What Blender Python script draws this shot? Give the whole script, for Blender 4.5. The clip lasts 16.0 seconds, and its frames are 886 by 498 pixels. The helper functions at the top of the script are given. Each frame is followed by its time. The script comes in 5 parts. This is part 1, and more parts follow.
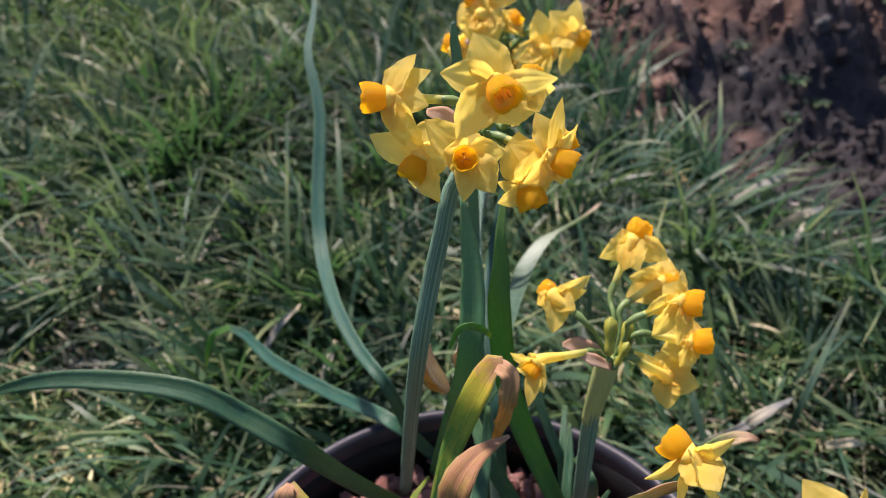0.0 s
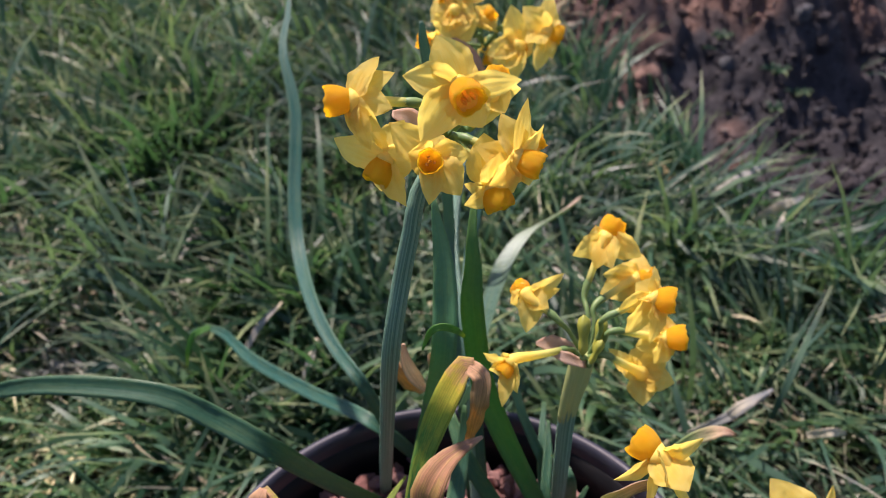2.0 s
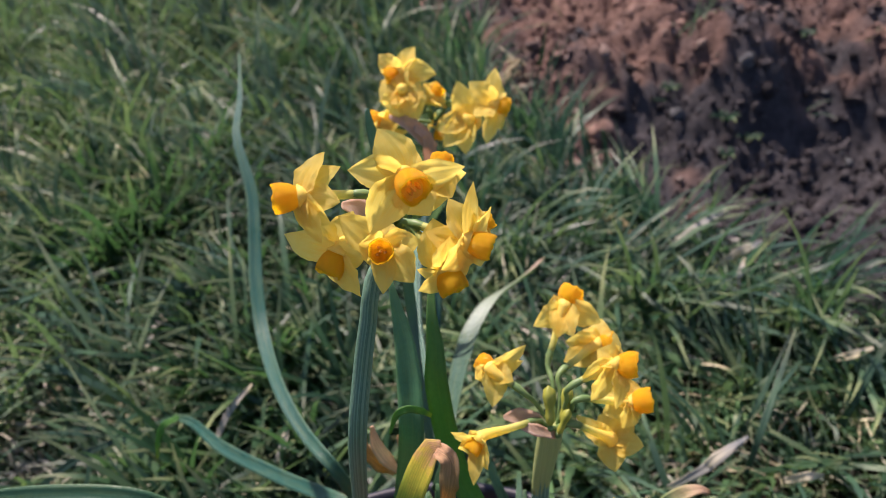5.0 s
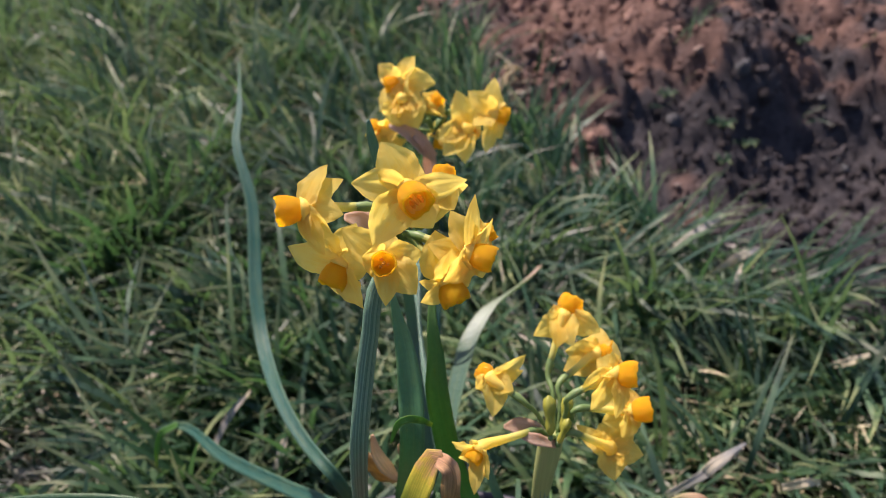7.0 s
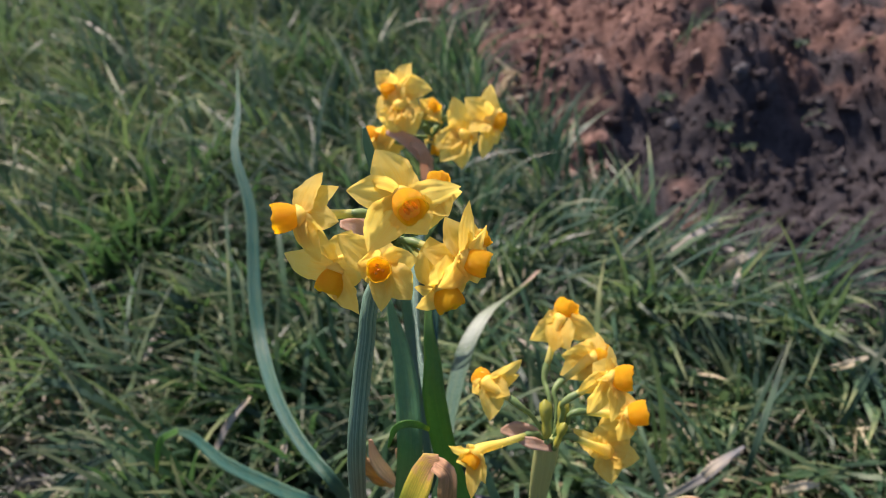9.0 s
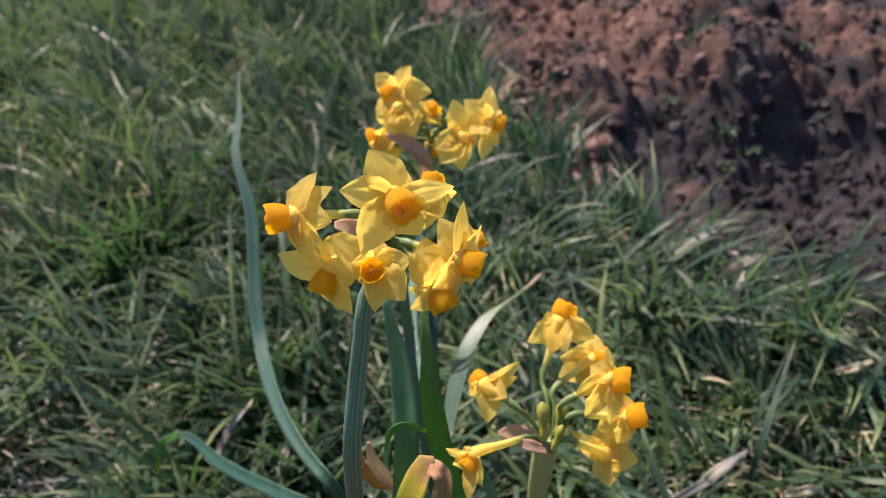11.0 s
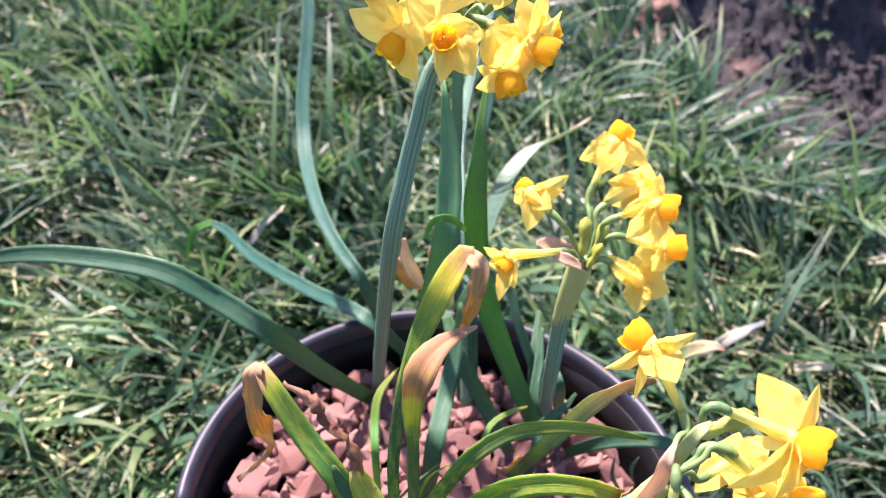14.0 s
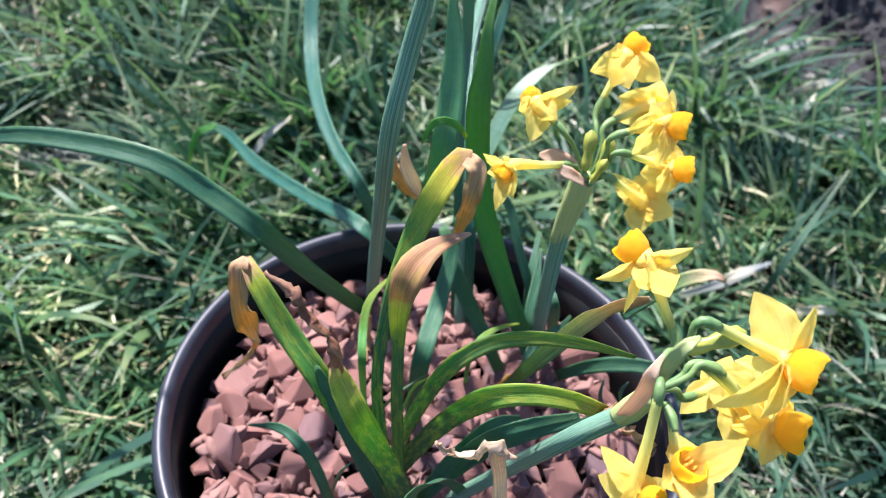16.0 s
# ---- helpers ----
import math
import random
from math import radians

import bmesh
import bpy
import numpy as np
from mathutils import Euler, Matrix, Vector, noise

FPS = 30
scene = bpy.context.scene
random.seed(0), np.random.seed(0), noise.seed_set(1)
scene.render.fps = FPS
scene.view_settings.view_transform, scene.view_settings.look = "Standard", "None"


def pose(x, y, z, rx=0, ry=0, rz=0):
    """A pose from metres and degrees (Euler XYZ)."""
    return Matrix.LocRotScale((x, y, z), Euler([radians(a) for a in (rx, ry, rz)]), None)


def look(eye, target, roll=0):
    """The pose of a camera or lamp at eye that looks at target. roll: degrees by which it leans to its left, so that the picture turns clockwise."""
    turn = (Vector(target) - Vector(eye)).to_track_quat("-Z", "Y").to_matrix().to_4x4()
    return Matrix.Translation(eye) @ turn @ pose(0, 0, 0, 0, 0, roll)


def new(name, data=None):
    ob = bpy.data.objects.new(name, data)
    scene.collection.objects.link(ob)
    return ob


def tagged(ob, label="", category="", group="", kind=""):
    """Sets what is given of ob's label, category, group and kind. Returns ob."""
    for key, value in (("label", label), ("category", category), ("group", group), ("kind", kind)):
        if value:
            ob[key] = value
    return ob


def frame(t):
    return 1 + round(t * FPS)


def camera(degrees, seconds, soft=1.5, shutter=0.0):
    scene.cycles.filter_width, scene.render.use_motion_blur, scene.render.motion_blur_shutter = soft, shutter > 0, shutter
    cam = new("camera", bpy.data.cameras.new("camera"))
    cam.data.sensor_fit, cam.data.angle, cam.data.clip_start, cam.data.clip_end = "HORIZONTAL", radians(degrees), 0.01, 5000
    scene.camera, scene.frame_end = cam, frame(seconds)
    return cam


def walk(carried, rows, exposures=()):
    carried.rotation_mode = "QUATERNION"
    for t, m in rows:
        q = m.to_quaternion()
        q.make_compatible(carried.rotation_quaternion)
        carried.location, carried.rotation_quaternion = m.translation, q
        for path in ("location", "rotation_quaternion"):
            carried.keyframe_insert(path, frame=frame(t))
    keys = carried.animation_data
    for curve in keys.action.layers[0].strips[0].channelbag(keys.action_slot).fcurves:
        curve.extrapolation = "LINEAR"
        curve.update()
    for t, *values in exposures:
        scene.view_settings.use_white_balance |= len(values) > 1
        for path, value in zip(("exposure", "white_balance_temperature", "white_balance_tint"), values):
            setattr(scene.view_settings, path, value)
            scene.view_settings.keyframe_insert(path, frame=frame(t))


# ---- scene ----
# A black pot of yellow daffodils on rough grass beside a dug flower bed.
cam = camera(52.64, 16.0, 0.9)
PATH = [
    (0, (-0.0148, -0.2671, 0.6617), (-0.0181, 0.1355, 0.3652), -0.08),
    (0.5, (-0.0129, -0.2657, 0.6608), (-0.0156, 0.1374, 0.3650), -0.03),
    (1, (-0.0100, -0.2634, 0.6563), (-0.0101, 0.1380, 0.3582), 0.16),
    (1.5, (-0.0086, -0.2621, 0.6553), (-0.0066, 0.1334, 0.3493), 0.46),
    (2, (-0.0070, -0.2632, 0.6639), (-0.0042, 0.1365, 0.3635), -0.36),
    (2.5, (-0.0004, -0.2570, 0.6710), (0.0129, 0.1594, 0.3945), -3.01),
    (3, (-0.0009, -0.2565, 0.6705), (0.0181, 0.1610, 0.3959), -2.85),
    (3.5, (-0.0005, -0.2570, 0.6719), (0.0194, 0.1605, 0.3975), -2.90),
    (4, (0.0000, -0.2588, 0.6715), (0.0202, 0.1590, 0.3975), -2.94),
    (6.5, (-0.0026, -0.2611, 0.6760), (0.0189, 0.1577, 0.4037), -2.97),
    (7, (-0.0027, -0.2609, 0.6766), (0.0201, 0.1583, 0.4050), -2.80),
    (7.5, (-0.0027, -0.2614, 0.6781), (0.0204, 0.1580, 0.4068), -2.83),
    (8, (-0.0004, -0.2625, 0.6781), (0.0225, 0.1577, 0.4081), -2.97),
    (8.5, (-0.0013, -0.2645, 0.6826), (0.0216, 0.1557, 0.4125), -3.03),
    (9, (-0.0006, -0.2637, 0.6787), (0.0219, 0.1569, 0.4094), -3.14),
    (11.5, (0.0040, -0.2639, 0.6757), (0.0223, 0.1586, 0.4090), -3.34),
    (12, (0.0034, -0.2642, 0.6744), (0.0217, 0.1572, 0.4059), -2.95),
    (12.5, (0.0030, -0.2644, 0.6738), (0.0214, 0.1563, 0.4043), -2.81),
    (13, (0.0008, -0.2655, 0.6729), (0.0194, 0.1535, 0.4007), -2.31),
    (13.5, (-0.0032, -0.2699, 0.6651), (0.0128, 0.1407, 0.3803), -0.44),
    (14, (-0.0079, -0.2750, 0.6506), (-0.0048, 0.1006, 0.3206), 3.43),
    (14.5, (-0.0105, -0.2776, 0.6445), (-0.0126, 0.0822, 0.2973), 5.23),
    (15, (-0.0105, -0.2769, 0.6412), (-0.0122, 0.0780, 0.2890), 6.16),
    (15.5, (-0.0104, -0.2783, 0.6412), (-0.0118, 0.0745, 0.2869), 6.72),
    (16, (-0.0000, -0.2748, 0.6346), (0.0000, 0.0751, 0.2774), 6.69),
]
EXPOSURES = [(0, 0.89, 6300, 27), (0.5, 0.91, 6300, 28), (1, 1.07, 6050, 28), (1.5, 1.03, 6100, 29), (2.5, 0.79, 6200, 30), (3.5, 0.87, 6200, 28), (8, 0.85, 6400, 30), (13.6, 0.81, 6400, 32), (13.95, 2.02, 6100, 34), (14.6, 1.81, 5650, 22), (16, 1.73, 5500, 15)]
walk(cam, [(t, look(eye, target, roll)) for t, eye, target, roll in PATH], EXPOSURES)
cam.data.dof.use_dof = True
cam.data.dof.focus_distance = 0.325
cam.data.dof.aperture_fstop = 15.5

# ---- light: a bright, slightly hazy spring sky with the sun high behind the pot and to its left ----
SUN_DIR = Vector((-0.26, 0.41, 0.87)).normalized()
world = bpy.data.worlds.new("sky")
scene.world = world
world.use_nodes = True
wn = world.node_tree.nodes
sky = wn.new("ShaderNodeTexSky")
sky.sky_type, sky.sun_disc = "NISHITA", False
sky.sun_elevation = math.asin(SUN_DIR.z)
sky.sun_rotation = math.atan2(SUN_DIR.x, SUN_DIR.y)
world.node_tree.links.new(sky.outputs[0], wn["Background"].inputs[0])
wn["Background"].inputs[1].default_value = 0.080
sun_data = bpy.data.lights.new("sun", "SUN")
sun_data.energy, sun_data.angle, sun_data.color = 5.0, radians(3.0), (1.0, 0.88, 0.72)
sun = new("sun", sun_data)
sun.matrix_world = look(SUN_DIR * 20, (0, 0, 0))


# ---- materials ----
class Mat:
    """A small builder for procedural node materials."""

    def __init__(self, name):
        self.m = bpy.data.materials.new(name)
        self.m.use_nodes = True
        self.t = self.m.node_tree
        self.p = self.t.nodes["Principled BSDF"]
        self.out = self.t.nodes["Material Output"]

    def node(self, kind, **inputs):
        n = self.t.nodes.new("ShaderNode" + kind)
        for key, value in inputs.items():
            self.put(n.inputs[key.replace("_", " ")], value)
        return n

    def put(self, socket, value):
        if hasattr(value, "is_output"):
            self.t.links.new(value, socket)
        else:
            socket.default_value = value

    def coords(self, kind="Object"):
        return self.node("TexCoord").outputs[kind]

    def noise(self, scale, detail=4.0, where=None, rough=0.6):
        n = self.node("TexNoise", Scale=scale, Detail=detail, Roughness=rough)
        self.put(n.inputs["Vector"], where if where is not None else self.coords())
        return n.outputs["Fac"]

    def ramp(self, fac, stops):
        n = self.node("ValToRGB", Fac=fac)
        e = n.color_ramp.elements
        e.remove(e[1])
        e[0].position = stops[0][0]
        e[0].color = (*stops[0][1], 1)
        for pos, col in stops[1:]:
            e.new(min(pos, 1.0)).color = (*col, 1)
        return n.outputs["Color"]

    def mix(self, fac, a, b, mode="MIX"):
        n = self.t.nodes.new("ShaderNodeMix")
        n.data_type, n.blend_type = "RGBA", mode
        self.put(n.inputs[0], fac)
        for sock, val in ((n.inputs[6], a), (n.inputs[7], b)):
            self.put(sock, (*val, 1) if isinstance(val, tuple) and len(val) == 3 else val)
        return n.outputs[2]

    def math(self, op, a, b=0.0):
        n = self.t.nodes.new("ShaderNodeMath")
        n.operation = op
        self.put(n.inputs[0], a)
        self.put(n.inputs[1], b)
        return n.outputs[0]

    def bump(self, height, strength=0.4, distance=0.001):
        n = self.node("Bump", Strength=strength, Distance=distance, Height=height)
        self.put(self.p.inputs["Normal"], n.outputs[0])
        return n.outputs[0]

    def surface(self, color, rough=0.5, metal=0.0, spec=0.5):
        self.put(self.p.inputs["Base Color"], (*color, 1) if isinstance(color, tuple) else color)
        self.put(self.p.inputs["Roughness"], rough)
        self.put(self.p.inputs["Metallic"], metal)
        self.put(self.p.inputs["Specular IOR Level"], spec)
        return self

    def translucent(self, color, amount):
        tr = self.node("BsdfTranslucent")
        self.put(tr.inputs["Color"], (*color, 1) if isinstance(color, tuple) else color)
        mx = self.node("MixShader", Fac=amount)
        self.t.links.new(self.p.outputs[0], mx.inputs[1])
        self.t.links.new(tr.outputs[0], mx.inputs[2])
        self.t.links.new(mx.outputs[0], self.out.inputs["Surface"])
        return self


def stretched(m, sx, sy, sz=1.0, kind="UV"):
    n = m.node("Mapping", Vector=m.coords(kind))
    n.inputs["Scale"].default_value = (sx, sy, sz)
    return n.outputs[0]


def along(m):
    s = m.node("SeparateXYZ", Vector=m.coords("UV"))
    return s.outputs["Y"]


def leaf_material(name, stops, trans, rough=0.42, amount=0.40, streaks=0.26, mottle=0.10):
    """Strap leaf: colours along its length, fine veins, blotches."""
    m = Mat(name)
    v = along(m)
    blot = m.noise(90.0, 3.0)
    v2 = m.math("ADD", v, m.math("MULTIPLY", m.math("SUBTRACT", blot, 0.5), 0.16))
    col = m.ramp(v2, stops)
    veins = m.noise(1.0, 3.0, stretched(m, 22.0, 0.7), 0.75)
    col = m.mix(streaks, col, m.mix(1.0, col, m.ramp(veins, [(0.36, (0.62, 0.66, 0.62)), (0.64, (1.36, 1.34, 1.28))]), "MULTIPLY"))
    u = m.node("SeparateXYZ", Vector=m.coords("UV")).outputs["X"]
    rim = m.ramp(m.math("ABSOLUTE", m.math("SUBTRACT", u, 0.5)), [(0.42, (0, 0, 0)), (0.5, (1, 1, 1))])
    col = m.mix(m.math("MULTIPLY", rim, 0.30), col, m.mix(0.5, col, (0.30, 0.42, 0.20)))
    bloom = m.noise(35.0, 2.0)
    col = m.mix(m.math("MULTIPLY", bloom, 0.08 if mottle < 0.2 and streaks < 0.6 else 0.02), col, (0.20, 0.32, 0.28))
    mott = m.ramp(m.noise(1.0, 4.0, stretched(m, 4.0, 11.0), 0.75), [(0.47, (0, 0, 0)), (0.60, (1, 1, 1))])
    col = m.mix(m.math("MULTIPLY", mott, mottle), col, m.mix(0.65, col, (0.42, 0.42, 0.05)))
    fleck = m.noise(420.0, 4.0, None, 0.7)
    col = m.mix(0.22, col, m.mix(1.0, col, m.ramp(fleck, [(0.3, (0.55, 0.55, 0.5)), (0.7, (1.35, 1.35, 1.3))]), "MULTIPLY"))
    m.surface(col, m.ramp(bloom, [(0.3, (rough - 0.08,) * 3), (0.7, (rough + 0.12,) * 3)]), 0.0, 0.32)
    m.bump(veins, 0.55, 0.0009)
    m.translucent(m.mix(0.3, m.mix(1.0, col, (1.5, 1.6, 1.1), "MULTIPLY"), trans), amount)
    return m.m


GREEN = (0.036, 0.120, 0.066)
MID = (0.085, 0.25, 0.050)
LIME = (0.33, 0.40, 0.040)
YELLOW = (0.64, 0.50, 0.06)
BROWN = (0.36, 0.22, 0.13)
UMBER = (0.24, 0.13, 0.08)
M_LEAF = {
    "green": leaf_material("leaf_green", [(0.0, (0.06, 0.13, 0.04)), (0.2, GREEN), (0.85, GREEN), (1.0, (0.05, 0.13, 0.05))], (0.07, 0.30, 0.07), 0.42, 0.30),
    "teal": leaf_material("leaf_blue_green", [(0.0, GREEN), (0.3, (0.016, 0.088, 0.068)), (0.9, (0.018, 0.096, 0.076)), (1.0, (0.05, 0.12, 0.06))], (0.05, 0.22, 0.10), 0.45, 0.22),
    "fresh": leaf_material("leaf_spear", [(0.0, GREEN), (0.3, (0.045, 0.155, 0.050)), (0.6, (0.075, 0.215, 0.050)), (1.0, (0.12, 0.26, 0.07))], (0.14, 0.36, 0.04)),
    "blue": leaf_material("leaf_spear_bluish", [(0.0, GREEN), (0.3, (0.060, 0.18, 0.085)), (0.8, (0.090, 0.25, 0.115)), (1.0, (0.13, 0.29, 0.13))], (0.10, 0.30, 0.10), 0.42, 0.30),
    "glaucous": leaf_material("leaf_grey_blue", [(0.0, GREEN), (0.4, (0.08, 0.17, 0.13)), (1.0, (0.13, 0.23, 0.20))], (0.12, 0.26, 0.18), 0.42, 0.35, 0.3),
    "curl": leaf_material("leaf_fresh", [(0.0, MID), (0.7, MID), (1.0, LIME)], (0.2, 0.3, 0.04)),
    "wither": leaf_material("leaf_withering", [(0.0, GREEN), (0.62, GREEN), (0.76, MID), (0.87, LIME), (0.935, YELLOW), (0.965, (0.55, 0.32, 0.16)), (1.0, (0.50, 0.29, 0.21))], (0.16, 0.40, 0.03), 0.5, 0.4, 0.7, 0.8),
    "tip": leaf_material("leaf_brown_tipped", [(0.0, GREEN), (0.3, MID), (0.72, MID), (0.86, (0.14, 0.27, 0.045)), (0.93, LIME), (0.97, (0.50, 0.26, 0.17)), (1.0, BROWN)], (0.16, 0.40, 0.03), 0.5, 0.4, 0.7, 0.9),
    "paper": leaf_material("leaf_papery", [(0.0, (0.56, 0.36, 0.26)), (0.5, (0.70, 0.52, 0.40)), (1.0, (0.58, 0.40, 0.30))], (0.6, 0.45, 0.35), 0.7, 0.3, 0.9),
    "crinkled": leaf_material("leaf_crinkled", [(0.0, (0.34, 0.15, 0.07)), (0.25, (0.28, 0.12, 0.07)), (0.6, (0.17, 0.065, 0.045)), (1.0, (0.38, 0.20, 0.14))], (0.5, 0.28, 0.2), 0.65, 0.3, 0.95),
    "flare": leaf_material("leaf_browning", [(0.0, GREEN), (0.64, GREEN), (0.71, LIME), (0.755, (0.42, 0.40, 0.08)), (0.80, (0.40, 0.21, 0.09)), (0.92, (0.44, 0.23, 0.15)), (1.0, (0.55, 0.38, 0.31))], (0.40, 0.36, 0.08), 0.6, 0.4, 0.8, 0.4),
    "dead": leaf_material("leaf_withered", [(0.0, (0.50, 0.30, 0.19)), (0.35, (0.40, 0.26, 0.12)), (0.75, (0.62, 0.33, 0.06)), (1.0, (0.52, 0.38, 0.26))], (0.6, 0.30, 0.08), 0.65, 0.35, 0.8),
    "brown": leaf_material("leaf_dead", [(0.0, (0.40, 0.22, 0.10)), (0.4, BROWN), (0.7, (0.50, 0.36, 0.25)), (1.0, UMBER)], (0.5, 0.25, 0.08), 0.7),
    "streak": leaf_material("leaf_streaked", [(0.0, GREEN), (0.40, (0.08, 0.18, 0.06)), (0.6, (0.24, 0.32, 0.14)), (0.75, (0.46, 0.40, 0.24)), (0.9, (0.52, 0.34, 0.26)), (1.0, BROWN)], (0.3, 0.35, 0.06), 0.5, 0.4, 0.9),
    "streak2": leaf_material("leaf_arching", [(0.0, GREEN), (0.6, GREEN), (0.75, (0.09, 0.20, 0.05)), (0.88, (0.19, 0.30, 0.06)), (1.0, (0.12, 0.2, 0.05))], (0.16, 0.42, 0.03), 0.45, 0.42, 0.9, 0.8),
    "yellow": leaf_material("leaf_yellowing", [(0.0, GREEN), (0.45, GREEN), (0.68, MID), (0.84, (0.17, 0.30, 0.04)), (0.93, LIME), (0.975, (0.42, 0.34, 0.10)), (1.0, (0.50, 0.30, 0.18))], (0.24, 0.42, 0.03), 0.45, 0.42, 0.9, 0.9),
    # The near-white stop midway paints a sky highlight into the leaf colour.
    "pale": leaf_material("leaf_pale_sheen", [(0.0, GREEN), (0.45, (0.09, 0.16, 0.12)), (0.62, (0.46, 0.52, 0.47)), (0.80, (0.30, 0.37, 0.27)), (0.90, (0.20, 0.27, 0.14)), (0.94, (0.52, 0.40, 0.34)), (1.0, (0.60, 0.46, 0.38))], (0.3, 0.38, 0.25), 0.3),
}

ms = Mat("stem_green")
rid = ms.ramp(ms.noise(1.0, 2.0, stretched(ms, 34.0, 0.5), 0.6), [(0.36, (0, 0, 0)), (0.64, (1, 1, 1))])
ms.surface(ms.mix(rid, (0.055, 0.15, 0.098), (0.24, 0.40, 0.28)), 0.45, 0, 0.45)
ms.bump(rid, 0.7, 0.0008)
M_STEM = ms.m
ms = Mat("flower_stalk_green")
ms.surface(ms.ramp(ms.noise(160.0), [(0.3, (0.08, 0.17, 0.055)), (0.7, (0.24, 0.34, 0.12))]), 0.5)
ms.translucent((0.3, 0.42, 0.08), 0.2)
M_STALK = ms.m
ms = Mat("flower_bud_green")
ms.surface(ms.ramp(ms.noise(120.0), [(0.3, (0.19, 0.24, 0.035)), (0.7, (0.42, 0.41, 0.06))]), 0.45)
ms.translucent((0.5, 0.5, 0.06), 0.2)
M_BUD = ms.m
ms = Mat("spathe_papery")
f = ms.noise(1.0, 3.0, stretched(ms, 30.0, 1.0), 0.7)
c = ms.ramp(ms.math("ADD", f, ms.math("MULTIPLY", ms.noise(60.0), 0.3)), [(0.4, (0.50, 0.34, 0.23)), (0.8, (0.78, 0.61, 0.47))])
ms.surface(c, 0.6)
ms.bump(f, 0.5, 0.0006)
ms.translucent(ms.mix(0.4, c, (0.8, 0.5, 0.3)), 0.5)
M_SPATHE = ms.m
ms = Mat("spathe_green")
f = ms.noise(1.0, 3.0, stretched(ms, 26.0, 0.8), 0.7)
c = ms.mix(f, (0.19, 0.26, 0.075), (0.44, 0.46, 0.19))
ms.surface(c, 0.5)
ms.bump(f, 0.5, 0.0006)
M_SHEATH = ms.m


def petal_material(name, a, b, trans, amount, rough):
    m = Mat(name)
    veins = m.noise(1.0, 4.0, stretched(m, 34.0, 1.3), 0.75)
    patch = m.noise(170.0, 4.0)
    c = m.mix(m.ramp(m.math("ADD", m.math("MULTIPLY", veins, 0.65), m.math("MULTIPLY", patch, 0.35)), [(0.40, (0, 0, 0)), (0.60, (1, 1, 1))]), a, b)
    m.surface(c, rough, 0, 0.35)
    m.put(m.p.inputs["Sheen Weight"], 0.15)
    m.bump(m.math("ADD", veins, m.math("MULTIPLY", patch, 0.7)), 0.75, 0.0009)
    m.translucent(m.mix(0.6, c, trans), amount)
    return m.m


M_PETAL = petal_material("petal_yellow", (1.0, 0.73, 0.10), (1.0, 0.86, 0.26), (1.0, 0.82, 0.14), 0.62, 0.5)
M_CUP = petal_material("corona_orange", (1.0, 0.66, 0.010), (1.0, 0.78, 0.028), (1.0, 0.76, 0.02), 0.78, 0.40)
mt = Mat("tube_yellow")
tc = mt.ramp(mt.math("ADD", along(mt), mt.math("MULTIPLY", mt.noise(160.0), 0.15)), [(0.0, (0.34, 0.42, 0.12)), (0.4, (0.80, 0.76, 0.24)), (0.75, (1.0, 0.84, 0.18))])
mt.surface(tc, 0.5, 0, 0.35)
mt.translucent(tc, 0.5)
M_TUBE = mt.m
M_ANTHER = petal_material("anther_orange", (0.95, 0.46, 0.02), (1.0, 0.60, 0.05), (1.0, 0.5, 0.03), 0.3, 0.7)

mp = Mat("pot_black_plastic")
dust = mp.noise(28.0, 5.0)
mp.surface(mp.mix(mp.math("MULTIPLY", mp.ramp(dust, [(0.55, (0, 0, 0)), (0.8, (1, 1, 1))]), 0.12), (0.005, 0.005, 0.006), (0.030, 0.027, 0.025)), mp.ramp(dust, [(0.3, (0.42,) * 3), (0.75, (0.62,) * 3)]), 0, 0.22)
mp.bump(dust, 0.10, 0.0006)
M_POT = mp.m
# Paler and bluer than the body: sky sheen put into the rim's colour.
mr = Mat("pot_rim_plastic")
dust = mr.noise(34.0, 5.0)
mr.surface(mr.ramp(dust, [(0.35, (0.012, 0.013, 0.022)), (0.75, (0.028, 0.030, 0.044))]), mr.ramp(dust, [(0.3, (0.42,) * 3), (0.75, (0.56,) * 3)]), 0, 0.45)
mr.bump(dust, 0.12, 0.0006)
M_RIM = mr.m

mg = Mat("gravel_red")
inf = mg.node("ObjectInfo").outputs["Random"]
base = mg.ramp(inf, [(0.0, (0.115, 0.052, 0.046)), (0.3, (0.19, 0.084, 0.071)), (0.6, (0.25, 0.124, 0.106)), (0.8, (0.105, 0.064, 0.074)), (1.0, (0.21, 0.092, 0.072))])
gr = mg.noise(260.0, 6.0, None, 0.75)
big = mg.noise(60.0, 3.0)
mg.surface(mg.mix(0.85, base, mg.mix(1.0, base, mg.ramp(mg.math("ADD", mg.math("MULTIPLY", gr, 0.6), mg.math("MULTIPLY", big, 0.4)), [(0.3, (0.55, 0.55, 0.58)), (0.7, (1.4, 1.38, 1.35))]), "MULTIPLY")), 0.72, 0, 0.4)
mg.bump(gr, 0.6, 0.0009)
M_STONE = mg.m
mg2 = Mat("gravel_under")
isl = mg2.node("NewGeometry").outputs["Random Per Island"]
g2 = mg2.noise(260.0, 6.0)
mg2.surface(mg2.mix(g2, mg2.ramp(isl, [(0.0, (0.13, 0.058, 0.050)), (0.5, (0.19, 0.092, 0.076)), (1.0, (0.14, 0.080, 0.078))]), (0.22, 0.12, 0.102)), 0.75)
mg2.bump(g2, 0.6, 0.0009)
M_STONE_UNDER = mg2.m

